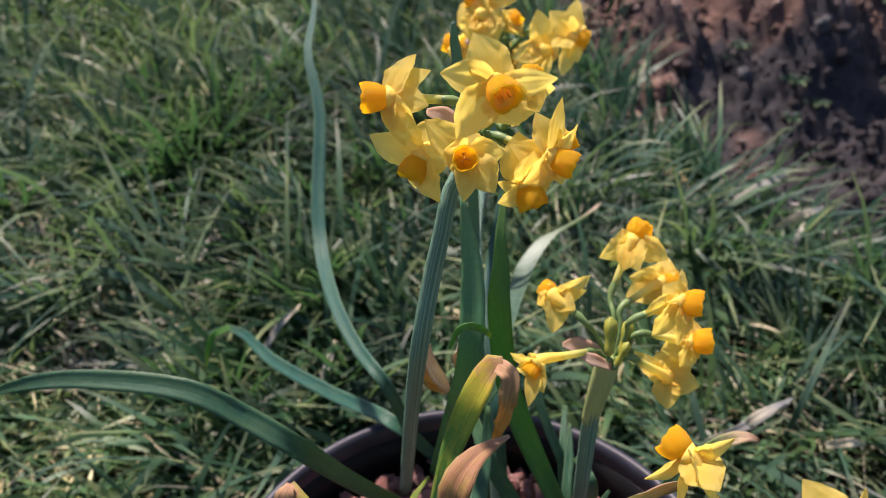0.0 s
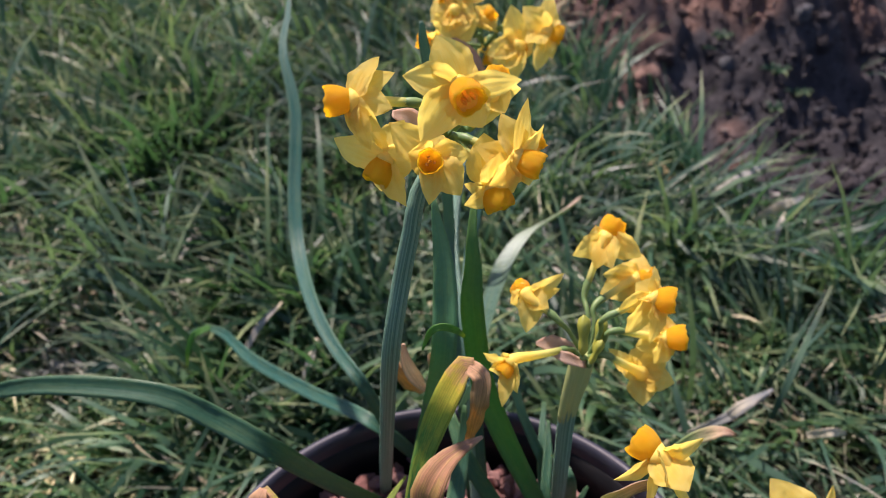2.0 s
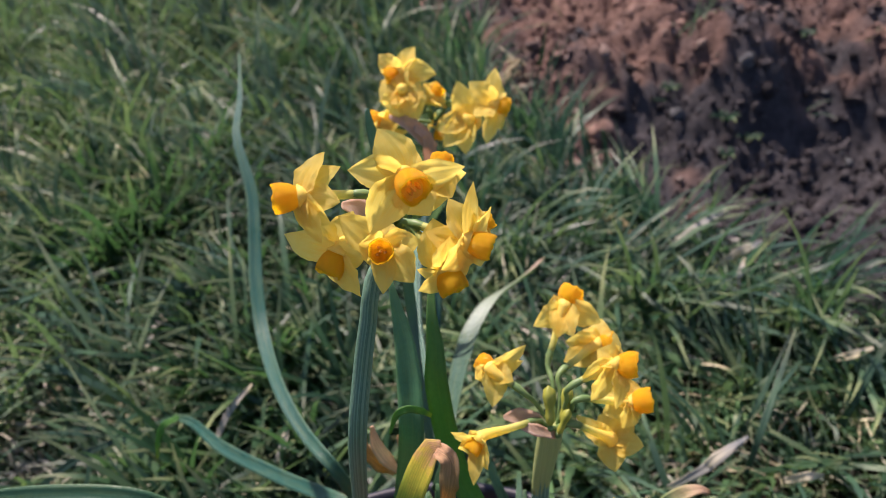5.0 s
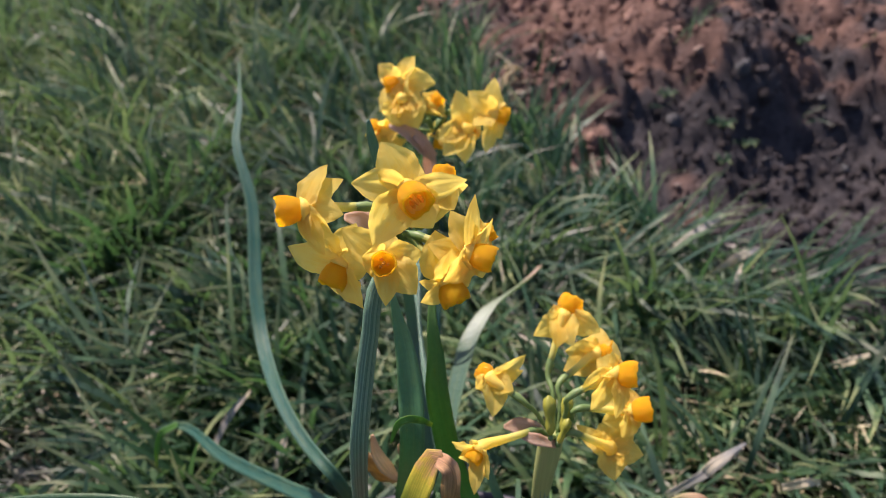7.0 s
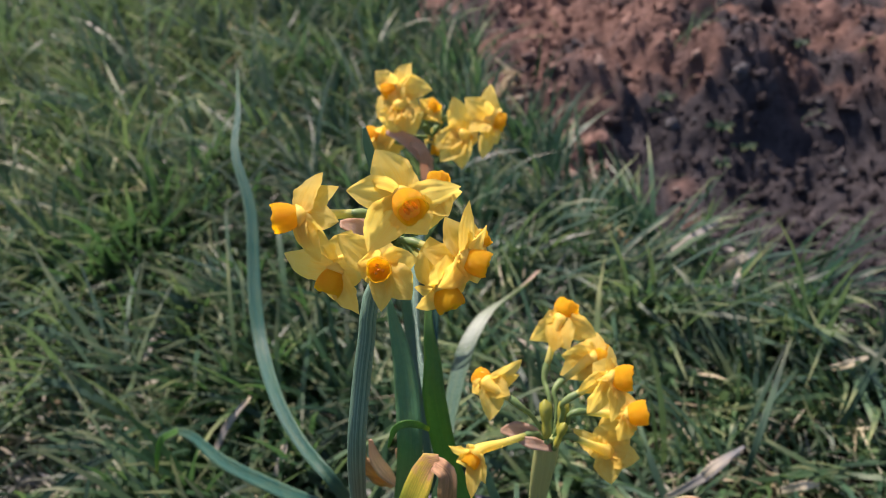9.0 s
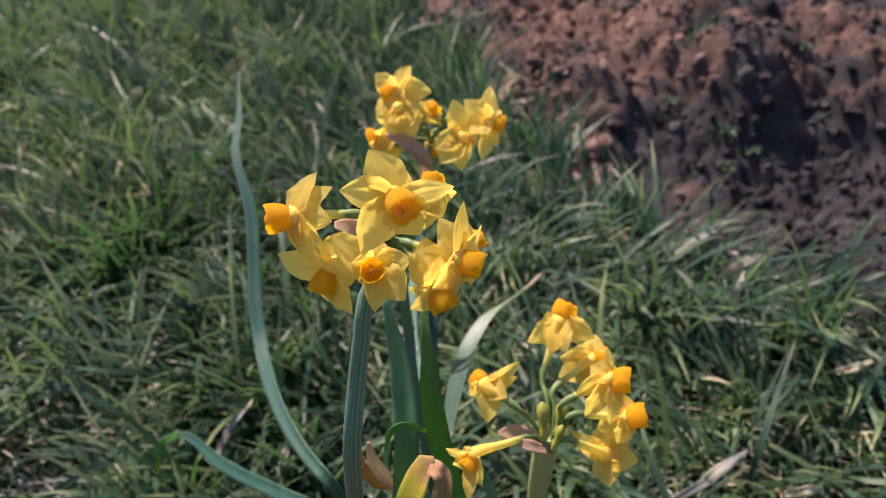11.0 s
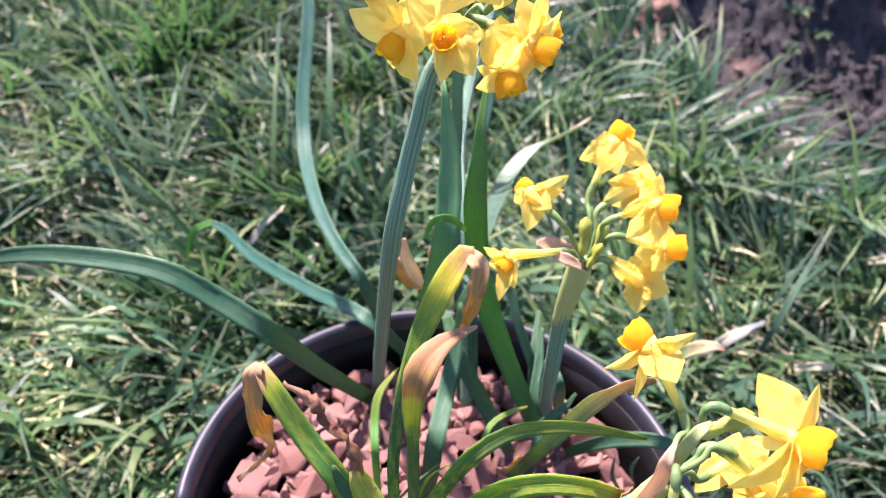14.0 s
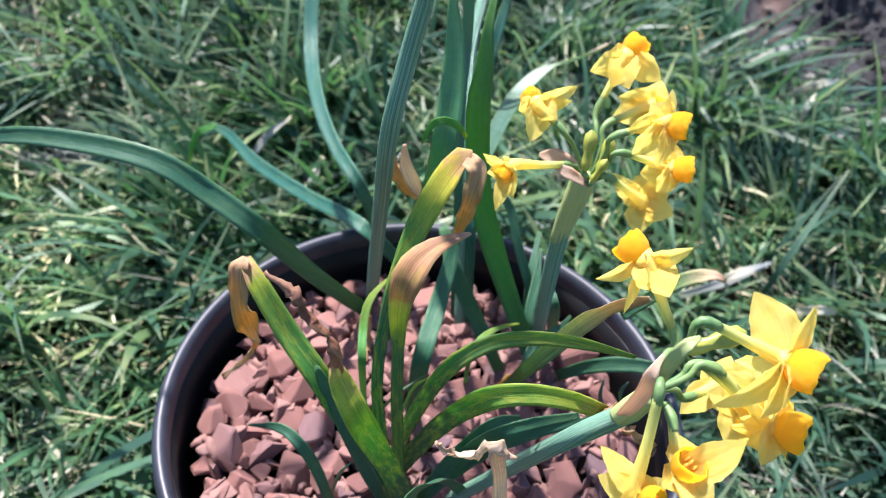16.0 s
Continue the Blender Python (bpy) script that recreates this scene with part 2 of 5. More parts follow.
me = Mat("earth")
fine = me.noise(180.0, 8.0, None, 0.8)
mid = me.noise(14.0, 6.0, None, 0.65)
# Dark bluish tone paints the dug hollow's shade into the soil colour.
shaded_soil = me.ramp(me.math("ADD", me.math("MULTIPLY", fine, 0.5), me.math("MULTIPLY", mid, 0.5)), [(0.32, (0.026, 0.026, 0.029)), (0.5, (0.066, 0.064, 0.070)), (0.68, (0.17, 0.158, 0.164))])
lit_mask = me.node("Attribute")
lit_mask.attribute_name = "dry"
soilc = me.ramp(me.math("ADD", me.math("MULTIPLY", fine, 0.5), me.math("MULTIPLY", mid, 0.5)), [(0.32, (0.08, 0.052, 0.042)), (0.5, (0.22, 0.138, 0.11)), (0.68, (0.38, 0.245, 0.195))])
soilc = me.mix(lit_mask.outputs["Fac"], shaded_soil, soilc)
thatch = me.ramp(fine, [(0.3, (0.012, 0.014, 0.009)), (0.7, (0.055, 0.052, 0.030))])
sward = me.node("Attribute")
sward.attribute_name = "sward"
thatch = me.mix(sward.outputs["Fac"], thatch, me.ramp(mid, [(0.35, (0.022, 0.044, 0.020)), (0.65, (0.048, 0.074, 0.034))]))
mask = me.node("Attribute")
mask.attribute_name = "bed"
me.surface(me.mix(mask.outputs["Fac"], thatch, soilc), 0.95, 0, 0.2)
me.bump(fine, 1.0, 0.012)
M_EARTH = me.m
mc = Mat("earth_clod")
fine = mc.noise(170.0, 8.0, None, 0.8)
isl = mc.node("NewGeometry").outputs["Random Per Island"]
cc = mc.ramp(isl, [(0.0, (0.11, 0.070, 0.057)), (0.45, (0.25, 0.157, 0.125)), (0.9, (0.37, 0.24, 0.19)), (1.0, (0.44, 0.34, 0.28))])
lit_mask = mc.node("Attribute")
lit_mask.attribute_name = "dry"
# Clods in the hollow are darkened bluish, its shade put into their colour.
cc = mc.mix(lit_mask.outputs["Fac"], mc.mix(1.0, cc, (0.28, 0.40, 0.52), "MULTIPLY"), cc)
mc.surface(mc.mix(0.8, cc, mc.mix(1.0, cc, mc.ramp(fine, [(0.3, (0.35,) * 3), (0.7, (1.5,) * 3)]), "MULTIPLY")), 0.95, 0, 0.2)
mc.bump(fine, 1.0, 0.008)
M_CLOD = mc.m


def grass_material(name, stops, trans):
    m = Mat(name)
    r = m.node("NewGeometry").outputs["Random Per Island"]
    c = m.ramp(r, stops)
    v = along(m)
    dry = m.ramp(m.math("ADD", v, m.math("MULTIPLY", r, 0.25)), [(0.85, (0, 0, 0)), (1.15, (1, 1, 1))])
    c = m.mix(m.math("MULTIPLY", dry, 0.26), c, (0.36, 0.33, 0.20))
    c = m.mix(1.0, c, m.ramp(m.noise(13.0, 2.0), [(0.36, (0.44, 0.54, 0.68)), (0.64, (1.34, 1.34, 1.22))]), "MULTIPLY")
    patch = m.ramp(m.noise(2.6, 3.0), [(0.42, (0, 0, 0)), (0.62, (1, 1, 1))])
    c = m.mix(m.math("MULTIPLY", patch, 0.7), c, m.mix(1.0, c, (1.40, 1.42, 0.95), "MULTIPLY"))
    m.surface(c, 0.46, 0, 0.38)
    m.translucent(m.mix(0.5, c, trans), 0.34)
    return m.m


M_GRASS = grass_material("grass_green", [(0.0, (0.021, 0.055, 0.032)), (0.3, (0.034, 0.086, 0.050)), (0.6, (0.055, 0.116, 0.060)), (0.85, (0.115, 0.165, 0.080)), (1.0, (0.036, 0.084, 0.074))], (0.20, 0.36, 0.09))
M_COARSE = grass_material("grass_bluish", [(0.0, (0.0312, 0.0718, 0.0515)), (0.5, (0.0468, 0.1014, 0.0718)), (0.8, (0.0663, 0.1248, 0.0663)), (1.0, (0.1092, 0.1560, 0.0858))], (0.18, 0.32, 0.08))
M_DARK = grass_material("grass_dark", [(0.0, (0.012, 0.038, 0.022)), (0.5, (0.022, 0.062, 0.034)), (0.85, (0.034, 0.085, 0.040)), (1.0, (0.070, 0.125, 0.055))], (0.10, 0.26, 0.06))
M_EDGE = grass_material("grass_edge_green", [(0.0, (0.014, 0.046, 0.030)), (0.4, (0.024, 0.074, 0.044)), (0.75, (0.038, 0.096, 0.062)), (1.0, (0.085, 0.145, 0.060))], (0.12, 0.30, 0.08))
M_STRAW = grass_material("grass_straw", [(0.0, (0.20, 0.165, 0.125)), (0.5, (0.34, 0.30, 0.245)), (1.0, (0.53, 0.50, 0.44))], (0.5, 0.4, 0.2))


# ---- mesh helpers ----
def mesh_of(name, verts, faces, material, uv=None, smooth=True):
    me_ = bpy.data.meshes.new(name)
    me_.from_pydata([tuple(v) for v in verts], [], faces)
    me_.materials.append(material)
    if uv is not None:
        layer = me_.uv_layers.new(name="UVMap")
        idx = np.empty(len(me_.loops), int)
        me_.loops.foreach_get("vertex_index", idx)
        layer.data.foreach_set("uv", np.asarray(uv, float)[idx].ravel())
    if smooth:
        me_.polygons.foreach_set("use_smooth", np.ones(len(me_.polygons), bool))
    me_.update()
    return me_


def part(name, data, parent, label=""):
    ob = new(name, data)
    ob.parent = parent
    if label:
        tagged(ob, label)
    return ob


def spline(points, n):
    """n + 1 points on a Catmull-Rom curve through the given ones, at even steps, and the step's place along the list."""
    p = np.asarray(points, float)
    q = np.vstack([2 * p[0] - p[1], p, 2 * p[-1] - p[-2]])
    us = np.linspace(0, len(p) - 1 - 1e-9, 200)
    k = us.astype(int)
    f = (us - k)[:, None]
    a, b, c, d = q[k], q[k + 1], q[k + 2], q[k + 3]
    pts = 0.5 * (2 * b + (c - a) * f + (2 * a - 5 * b + 4 * c - d) * f**2 + (3 * b - a - 3 * c + d) * f**3)
    s = np.r_[0, np.cumsum(np.linalg.norm(np.diff(pts, axis=0), axis=1))]
    want = np.linspace(0, s[-1], n + 1)
    return np.stack([np.interp(want, s, pts[:, i]) for i in range(3)], 1), np.interp(want, s, us)


def unit(v):
    return v / np.maximum(np.linalg.norm(v, axis=-1, keepdims=True), 1e-9)


def leaf_mesh(name, points, widths, material, base, extra="", seed=0, dead=2.0):
    """A strap leaf with a shallow channel, real thickness and parallel edges."""
    rng = np.random.default_rng(seed)
    n = 34
    pts, us = spline(points, n)
    w = np.interp(us, range(len(widths)), widths) / 2
    w[0] *= 0.9
    tan = unit(np.gradient(pts, axis=0))
    face = np.tile(np.array([-0.35, 0.15, 0.92] if extra == "pale" else [0.0, -0.68, 0.73]), (n + 1, 1))
    side = unit(np.cross(tan, face))
    for _ in range(6):
        side[1:-1] = unit(side[:-2] + side[1:-1] * 2 + side[2:])
    nor = unit(np.cross(side, tan))
    tw = 0.25 * np.sin(np.linspace(0, 3.0, n + 1) + rng.uniform(0, 6)) + rng.uniform(-0.2, 0.2)
    if extra == "crisp":
        tw = tw + np.linspace(0, 3.2, n + 1) + 0.4 * np.sin(np.arange(n + 1) * 0.6 + seed)
        w = w * (1 + 0.22 * np.sin(np.arange(n + 1) * 0.7 + seed) + rng.uniform(-0.06, 0.06, n + 1))
        pts = pts + rng.normal(0, 0.0004, pts.shape)
    limp = np.clip((np.linspace(0, 1, n + 1) - dead) / 0.08, 0, 1)
    w = w * (1 + limp * 0.13 * np.sin(np.arange(n + 1) * 0.62 + seed))
    tw = tw + limp * 0.5 * np.sin(np.arange(n + 1) * 0.35 + seed)
    c, s = np.cos(tw)[:, None], np.sin(tw)[:, None]
    side, nor = side * c + nor * s, nor * c - side * s
    cross = np.array([-1.0, -0.62, -0.2, 0.2, 0.62, 1.0])
    chan = 0.30 if extra != "crisp" else 0.7
    th = 0.00045 * (1 - 0.75 * np.abs(cross) ** 2)
    verts, uv = [], []
    for sgn in (1, -1):
        for i in range(n + 1):
            crinkle = (0.20 * np.sin(i * 0.8 + cross * 6 + seed) if extra == "crisp" else (0.025 + 0.16 * limp[i]) * np.sin(i * 0.45 + cross * 5 + seed))
            for j, u in enumerate(cross):
                lift = chan * w[i] * (u * u - 0.4) + crinkle[j] * w[i] + sgn * th[j]
                verts.append(pts[i] + side[i] * w[i] * u + nor[i] * lift - base)
                uv.append(((u + 1) / 2, i / n))
    m = len(cross)
    half = (n + 1) * m
    faces = []
    for i in range(n):
        for j in range(m - 1):
            a = i * m + j
            faces.append((a, a + 1, a + m + 1, a + m))
            faces.append((half + a, half + a + m, half + a + m + 1, half + a + 1))
        for j in (0, m - 1):
            a = i * m + j
            q = (a, a + m, half + a + m, half + a)
            faces.append(q if j == 0 else q[::-1])
    for i in (0, n):
        for j in range(m - 1):
            a = i * m + j
            q = (a, half + a, half + a + 1, a + 1)
            faces.append(q if i == 0 else q[::-1])
    return mesh_of(name, verts, faces, material, uv)


def tube_mesh(name, points, radii, material, base, n=16, sides=12, ribs=0.0, flat=1.0):
    pts, us = spline(points, n)
    r = np.interp(us, range(len(radii)), radii)
    tan = unit(np.gradient(pts, axis=0))
    ref = np.tile(np.array([0.31, -0.7, 0.2]), (n + 1, 1))
    s = unit(np.cross(tan, ref))
    b = np.cross(tan, s)
    verts, uv, faces = [], [], []
    for i in range(n + 1):
        for k in range(sides):
            a = 2 * math.pi * k / sides
            rr = r[i] * (1 + (ribs if k % 2 else -ribs))
            verts.append(pts[i] + (s[i] * math.cos(a) + b[i] * math.sin(a) * flat) * rr - base)
            uv.append((2 * abs(k / sides - 0.5), i / n))
    for i in range(n):
        for k in range(sides):
            a, c = i * sides + k, i * sides + (k + 1) % sides
            faces.append((a, c, c + sides, a + sides))
    faces.append(tuple(range(sides))[::-1])
    faces.append(tuple(range(n * sides, (n + 1) * sides)))
    return mesh_of(name, verts, faces, material, uv)


def lathe(name, profile, material, seg=24, wave=None):
    """Profile of (radius, height) turned round z; wave(angle, step) scales radius and lifts height."""
    verts, uv, faces = [], [], []
    m = len(profile)
    for k in range(seg):
        a = 2 * math.pi * k / seg
        for j, (r, z) in enumerate(profile):
            fr, dz = wave(a, j) if wave else (1, 0)
            verts.append((r * fr * math.cos(a), r * fr * math.sin(a), z + dz))
            uv.append((3 * abs(2 * k / seg - 1), j / (m - 1)))
    for k in range(seg):
        k2 = (k + 1) % seg
        for j in range(m - 1):
            faces.append((k * m + j, k2 * m + j, k2 * m + j + 1, k * m + j + 1))
    return mesh_of(name, verts, faces, material, uv)


# ---- daffodil flowers ----
UMBELS = {1: (-0.0044, 0.0350, 0.4909), 2: (0.0642, 0.0500, 0.3602), 3: (0.0246, 0.2900, 0.4147), 4: (0.0734, -0.0980, 0.3994)}
OUT = Vector((0.0, -0.80, 0.60))


def petal_mesh(tip, width, axis, rng):
    """One tepal from the throat to its tip: broad pointed oval, raised midrib, crimped edge."""
    nu, nv = 18, 12
    length = tip.length
    d = tip / length
    face = axis * (0.55 if axis.dot(OUT) > 0 else -0.55) + OUT * 0.6
    face = (face - d * face.dot(d)).normalized()
    side = d.cross(face)
    twist = rng.uniform(-0.38, 0.38)
    arch, droop = rng.uniform(0.02, 0.13), rng.uniform(-0.10, 0.05)
    fold, wave = rng.uniform(-0.08, 0.34), rng.uniform(0.05, 0.15)
    sway, ph = rng.uniform(-0.06, 0.06), rng.uniform(0, 6.28)
    verts, uv, faces = [], [], []
    for i in range(nu + 1):
        u = i / nu
        w = width / 2 * max(0.02, 0.26 * (1 - u) ** 1.5 + 1.02 * math.sin(math.pi * u**0.92) ** 0.84 * (1 - 0.10 * u))
        a = twist * u
        s2, f2 = side * math.cos(a) + face * math.sin(a), face * math.cos(a) - side * math.sin(a)
        mid = d * (length * u) + face * length * (arch * 4 * u * (1 - u) * 0.7 + droop * u**3) + side * length * sway * math.sin(3.1 * u)
        for j in range(nv + 1):
            v = 2 * j / nv - 1
            lift = w * (fold * abs(v) ** 1.4 + wave * abs(v) ** 2 * math.sin(9 * u + 2.0 * v + ph) + 0.5 * wave * abs(v) ** 3 * math.sin(23 * u - 3 * v + 2 * ph) - 0.035 * math.cos(9 * v) * (1 - u) + 0.03 * math.sin(13 * v + ph) * math.sin(math.pi * u) + 0.03 * math.sin(7 * u + 5 * v + 3 * ph) * math.sin(math.pi * u))
            edge = 1 + 0.03 * abs(v) * math.sin(17 * u + ph + v) + 0.022 * abs(v) * math.sin(41 * u + 5 * ph)
            verts.append(mid + s2 * (w * v * edge) + f2 * lift)
            uv.append((v * 0.5 + 0.5, u))
    for i in range(nu):
        for j in range(nv):
            a = i * (nv + 1) + j
            faces.append((a, a + 1, a + nv + 2, a + nv + 1))
    return mesh_of("petal", verts, faces, M_PETAL, uv)


bm = bmesh.new()
bmesh.ops.create_icosphere(bm, subdivisions=1, radius=1)
STAMEN = bpy.data.meshes.new("stamen")
bm.to_mesh(STAMEN)
bm.free()
STAMEN.materials.append(M_ANTHER)


def flower(k, throat, cup, radius, ovary, petals, seed):
    """A flower of plant k: throat, way to the middle of the cup's mouth, the cup's radius, the ovary, and petal tips and widths (mm)."""
    rng = random.Random(seed)
    plant, base = plants[k], Vector(BASES[k])
    throat, cup, ovary = Vector(throat), Vector(cup), Vector(ovary)
    n, depth = cup.normalized(), cup.length
    rot = n.to_track_quat("Z", "Y").to_matrix().to_4x4()
    back = throat - ovary
    bn = back.normalized()
    ob = part("flower", tube_mesh("flower", [ovary, ovary.lerp(throat, 0.5) - n * 0.0012, throat - n * 0.003, throat + n * 0.0004], [0.0016, 0.0018, 0.0027, 0.0044], M_TUBE, np.array(throat), 10, 12), plant)
    ob.location = throat - base
    for x, y, z, w in petals:
        part("petal", petal_mesh(Vector((x, y, z)) / 1000, w / 1000, n, rng), ob)
    ph, am = rng.uniform(0, 6), rng.uniform(0.03, 0.07)

    def frill(a, j):
        f = (0.0, 0.1, 0.3, 0.6, 1.0, 1.25, 1.2, 1.0, 0.6, 0.3, 0.1)[j]
        return 1 + f * (am * math.sin(3 * a + ph) + 0.030 * math.sin(7 * a + 2 * ph) + 0.018 * math.sin(13 * a)), f * depth * (0.03 * math.sin(3 * a + ph * 2) + 0.025 * math.sin(8 * a + ph))

    r = radius
    profile = [(0.42 * r, 0.0), (0.72 * r, 0.10 * depth), (0.90 * r, 0.32 * depth), (1.0 * r, 0.60 * depth), (1.0 * r, 0.84 * depth), (0.94 * r, 0.98 * depth), (0.88 * r, 0.985 * depth), (0.89 * r, 0.86 * depth), (0.90 * r, 0.60 * depth), (0.76 * r, 0.28 * depth), (0.12 * r, 0.12 * depth)]
    corona = part("corona", lathe("corona", profile, M_CUP, 36, frill), ob, "deep orange cup with a frilled rim")
    corona.matrix_local = rot
    for q in range(4):
        a = q * 2.1 + rng.uniform(-0.3, 0.3)
        rad = 0.34 * r if q < 3 else 0.0
        stamen = part("stamen", STAMEN, ob)
        stamen.matrix_local = rot @ Matrix.Translation((rad * math.cos(a), rad * math.sin(a), (0.66 if q < 3 else 0.76) * depth)) @ Matrix.Diagonal((0.16 * r, 0.16 * r, 0.28 * depth, 1))
    # stalk with the swollen ovary below the tube
    u = Vector(UMBELS[k])
    way = ovary - u
    d = way.length
    mid = u.lerp(ovary, 0.5) + Vector((0, 0, 0.10 * d))
    low = ovary - bn * min(0.008, 0.5 * d) * 0.6 + way.normalized() * -0.003
    stalk = tube_mesh("flower_stalk", [u, mid, low, ovary - bn * 0.0015, ovary + bn * 0.003], [0.0012, 0.0011, 0.0013, 0.0019, 0.0015], M_STALK, np.array(base), 18, 10)
    part("flower_stalk", stalk, plant)


def bud(k, at, facing, size):
    plant, base, umbel = plants[k], Vector(BASES[k]), Vector(UMBELS[k])
    n = Vector(facing).normalized()
    prof = [(0.0010, -0.0085), (0.0020, -0.007), (0.0023, -0.004), (0.0019, -0.001), (0.0026, 0.002), (0.0031, 0.005), (0.0027, 0.008), (0.0004, 0.0102)]
    ob = part("bud", lathe("bud", [(r * size, z * size) for r, z in prof], M_BUD, 18, lambda a, j: (1 + 0.10 * math.cos(3 * a + size * 9), 0)), plant, "closed yellow-green bud")
    ob.matrix_local = Matrix.Translation(Vector(at) - base) @ n.to_track_quat("Z", "Y").to_matrix().to_4x4()
    a = Vector(at) - n * 0.010 * size
    part("flower_stalk", tube_mesh("flower_stalk", [umbel, umbel.lerp(a, 0.5) + Vector((0, 0, 0.001)), a], [0.0014, 0.0013, 0.0014], M_STALK, np.array(base), 8, 8), plant)


def mm(widths):
    return [w / 1000 for w in widths]


def strap_leaf(k, kind, points, widths, extra=""):
    limp = 2.0 if extra == "crisp" else LIMP.get(kind, 2.0)
    part("leaf", leaf_mesh("leaf", points, mm(widths), M_LEAF["pale" if extra == "pale" else kind], np.array(BASES[k]), extra, len(plants[k].children) + 7 * k, limp), plants[k], LEAF_LABEL.get(kind, ""))


def stem(k, points, radii):
    part("stem", tube_mesh("stem", list(points) + [UMBELS[k]], mm(radii) + [0.0026], M_STEM, np.array(BASES[k]), 40, 26, 0.035, 0.85), plants[k])


def spathe(k, points, widths, papery):
    part("spathe", leaf_mesh("spathe", points, mm(widths), M_SPATHE if papery else M_SHEATH, np.array(BASES[k]), "", 70 + k), plants[k], "papery brown flower sheath" if papery else "green flower sheath")


def sheath(k, points, radii):
    part("sheath", tube_mesh("sheath", points, mm(radii), M_SHEATH, np.array(BASES[k]), 12, 16, 0.02, 0.8), plants[k], "pale green swollen sheath below the flowers")


def blade(kind, points, widths):
    o = np.array(points[0])
    ob = new("grass_blade", leaf_mesh("grass_blade", points, mm(widths), M_BLADE[kind], o, "", int(1e4 * abs(o[0])) % 97))
    ob.location = points[0]
    tagged(ob, BLADE_LABEL[kind], "grass blade", "single grass blades")


WEEDS = [(0.509, 1.264, 0.024), (0.603, 1.21, 0.028), (0.642, 1.19, 0.024), (0.592, 1.15, 0.022), (0.652, 1.189, 0.02), (0.804, 1.366, 0.025)]

# ---- ground: lawn, dug bed, out to the horizon ----
EDGE_Y = [-60, 0.0, 0.30, 0.50, 0.60, 0.78, 0.90, 1.21, 1.60, 1.85, 3.0, 60]
EDGE_X = [40.0, 1.6, 0.95, 0.62, 0.49, 0.365, 0.295, 0.165, 0.10, 0.06, -0.35, -20]


def bed_depth(x, y):
    """How far a place lies inside the dug bed, in metres (negative on the lawn)."""
    wob = 0.035 * noise.noise((x * 6, y * 6, 3.1)) + 0.02 * noise.noise((x * 17, y * 17, 5.0))
    return min((x - float(np.interp(y, EDGE_Y, EDGE_X))) * 0.8, 1.50 - x, 2.35 - y) + wob


def soil_lumps(x, y):
    """Rounded clods at three sizes, 0 in the cracks and 1 on the tops."""
    warp = Vector((x + 0.05 * noise.noise((x * 7, y * 7, 30.0)), y + 0.05 * noise.noise((x * 7, y * 7, 31.0)), 0.0))
    return [1 - min(1.0, noise.voronoi(warp * f + Vector((0, 0, 0.4)))[0][0] * 1.15) ** 2 for f in (6.0, 17.0, 44.0)]


def lit_crust(x, y):
    """1 on pinkish lit crust, 0 where turned soil gets the hollow's painted shade."""
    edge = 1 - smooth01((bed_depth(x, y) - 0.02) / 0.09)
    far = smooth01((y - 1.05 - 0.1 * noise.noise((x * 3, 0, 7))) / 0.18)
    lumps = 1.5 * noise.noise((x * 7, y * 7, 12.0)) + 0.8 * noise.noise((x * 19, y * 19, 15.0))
    # Clod tops take the lit tone, cracks between them the shaded one.
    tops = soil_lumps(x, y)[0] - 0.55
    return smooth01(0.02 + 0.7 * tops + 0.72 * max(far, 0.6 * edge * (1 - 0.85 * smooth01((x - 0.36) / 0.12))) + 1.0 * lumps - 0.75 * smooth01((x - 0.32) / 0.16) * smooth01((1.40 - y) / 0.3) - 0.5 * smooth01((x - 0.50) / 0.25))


def smooth01(v):
    v = min(1.0, max(0.0, v))
    return v * v * (3 - 2 * v)


def ground_height(x, y):
    d = bed_depth(x, y)
    lawn = 0.012 * noise.noise((x * 2.2, y * 2.2, 0.0)) + 0.005 * noise.noise((x * 9, y * 9, 1.0))
    if d < -0.02 or abs(x) > 5 or abs(y) > 5:
        return lawn
    k = smooth01((d + 0.015) / 0.10)
    back = smooth01((y - 1.02 - 0.22 * noise.noise((x * 3, 0, 7))) / 0.36)
    low = -0.14 + 0.185 * back
    lump, big = soil_lumps(x, y), noise.noise((x * 4, y * 4, 2.0))
    rough = 0.08 * big + (0.075 + 0.03 * back) * (lump[0] - 0.6) * (0.7 + 0.9 * big) + 0.032 * (lump[1] - 0.6) + 0.010 * (lump[2] - 0.6) + 0.016 * noise.noise((x * 30, y * 30, 4.0)) + 0.012 * noise.noise((x * 62, y * 62, 6.0))
    return lawn * (1 - k) + k * (low + rough * (0.8 + 0.25 * back))


def grid_axis(lo, hi, fine, far):
    core = list(np.arange(lo, hi + fine / 2, fine))
    step, out = fine, []
    v = 0.0
    while v < far:
        step *= 1.45
        v += step
        out.append(v)
    return np.array([lo - o for o in out[::-1]] + core + [hi + o for o in out])


gx = grid_axis(-1.5, 1.6, 0.0085, 900)
gy = grid_axis(-0.5, 2.6, 0.0085, 900)
verts, bedmask, crust_light, swardmask = [], [], [], []
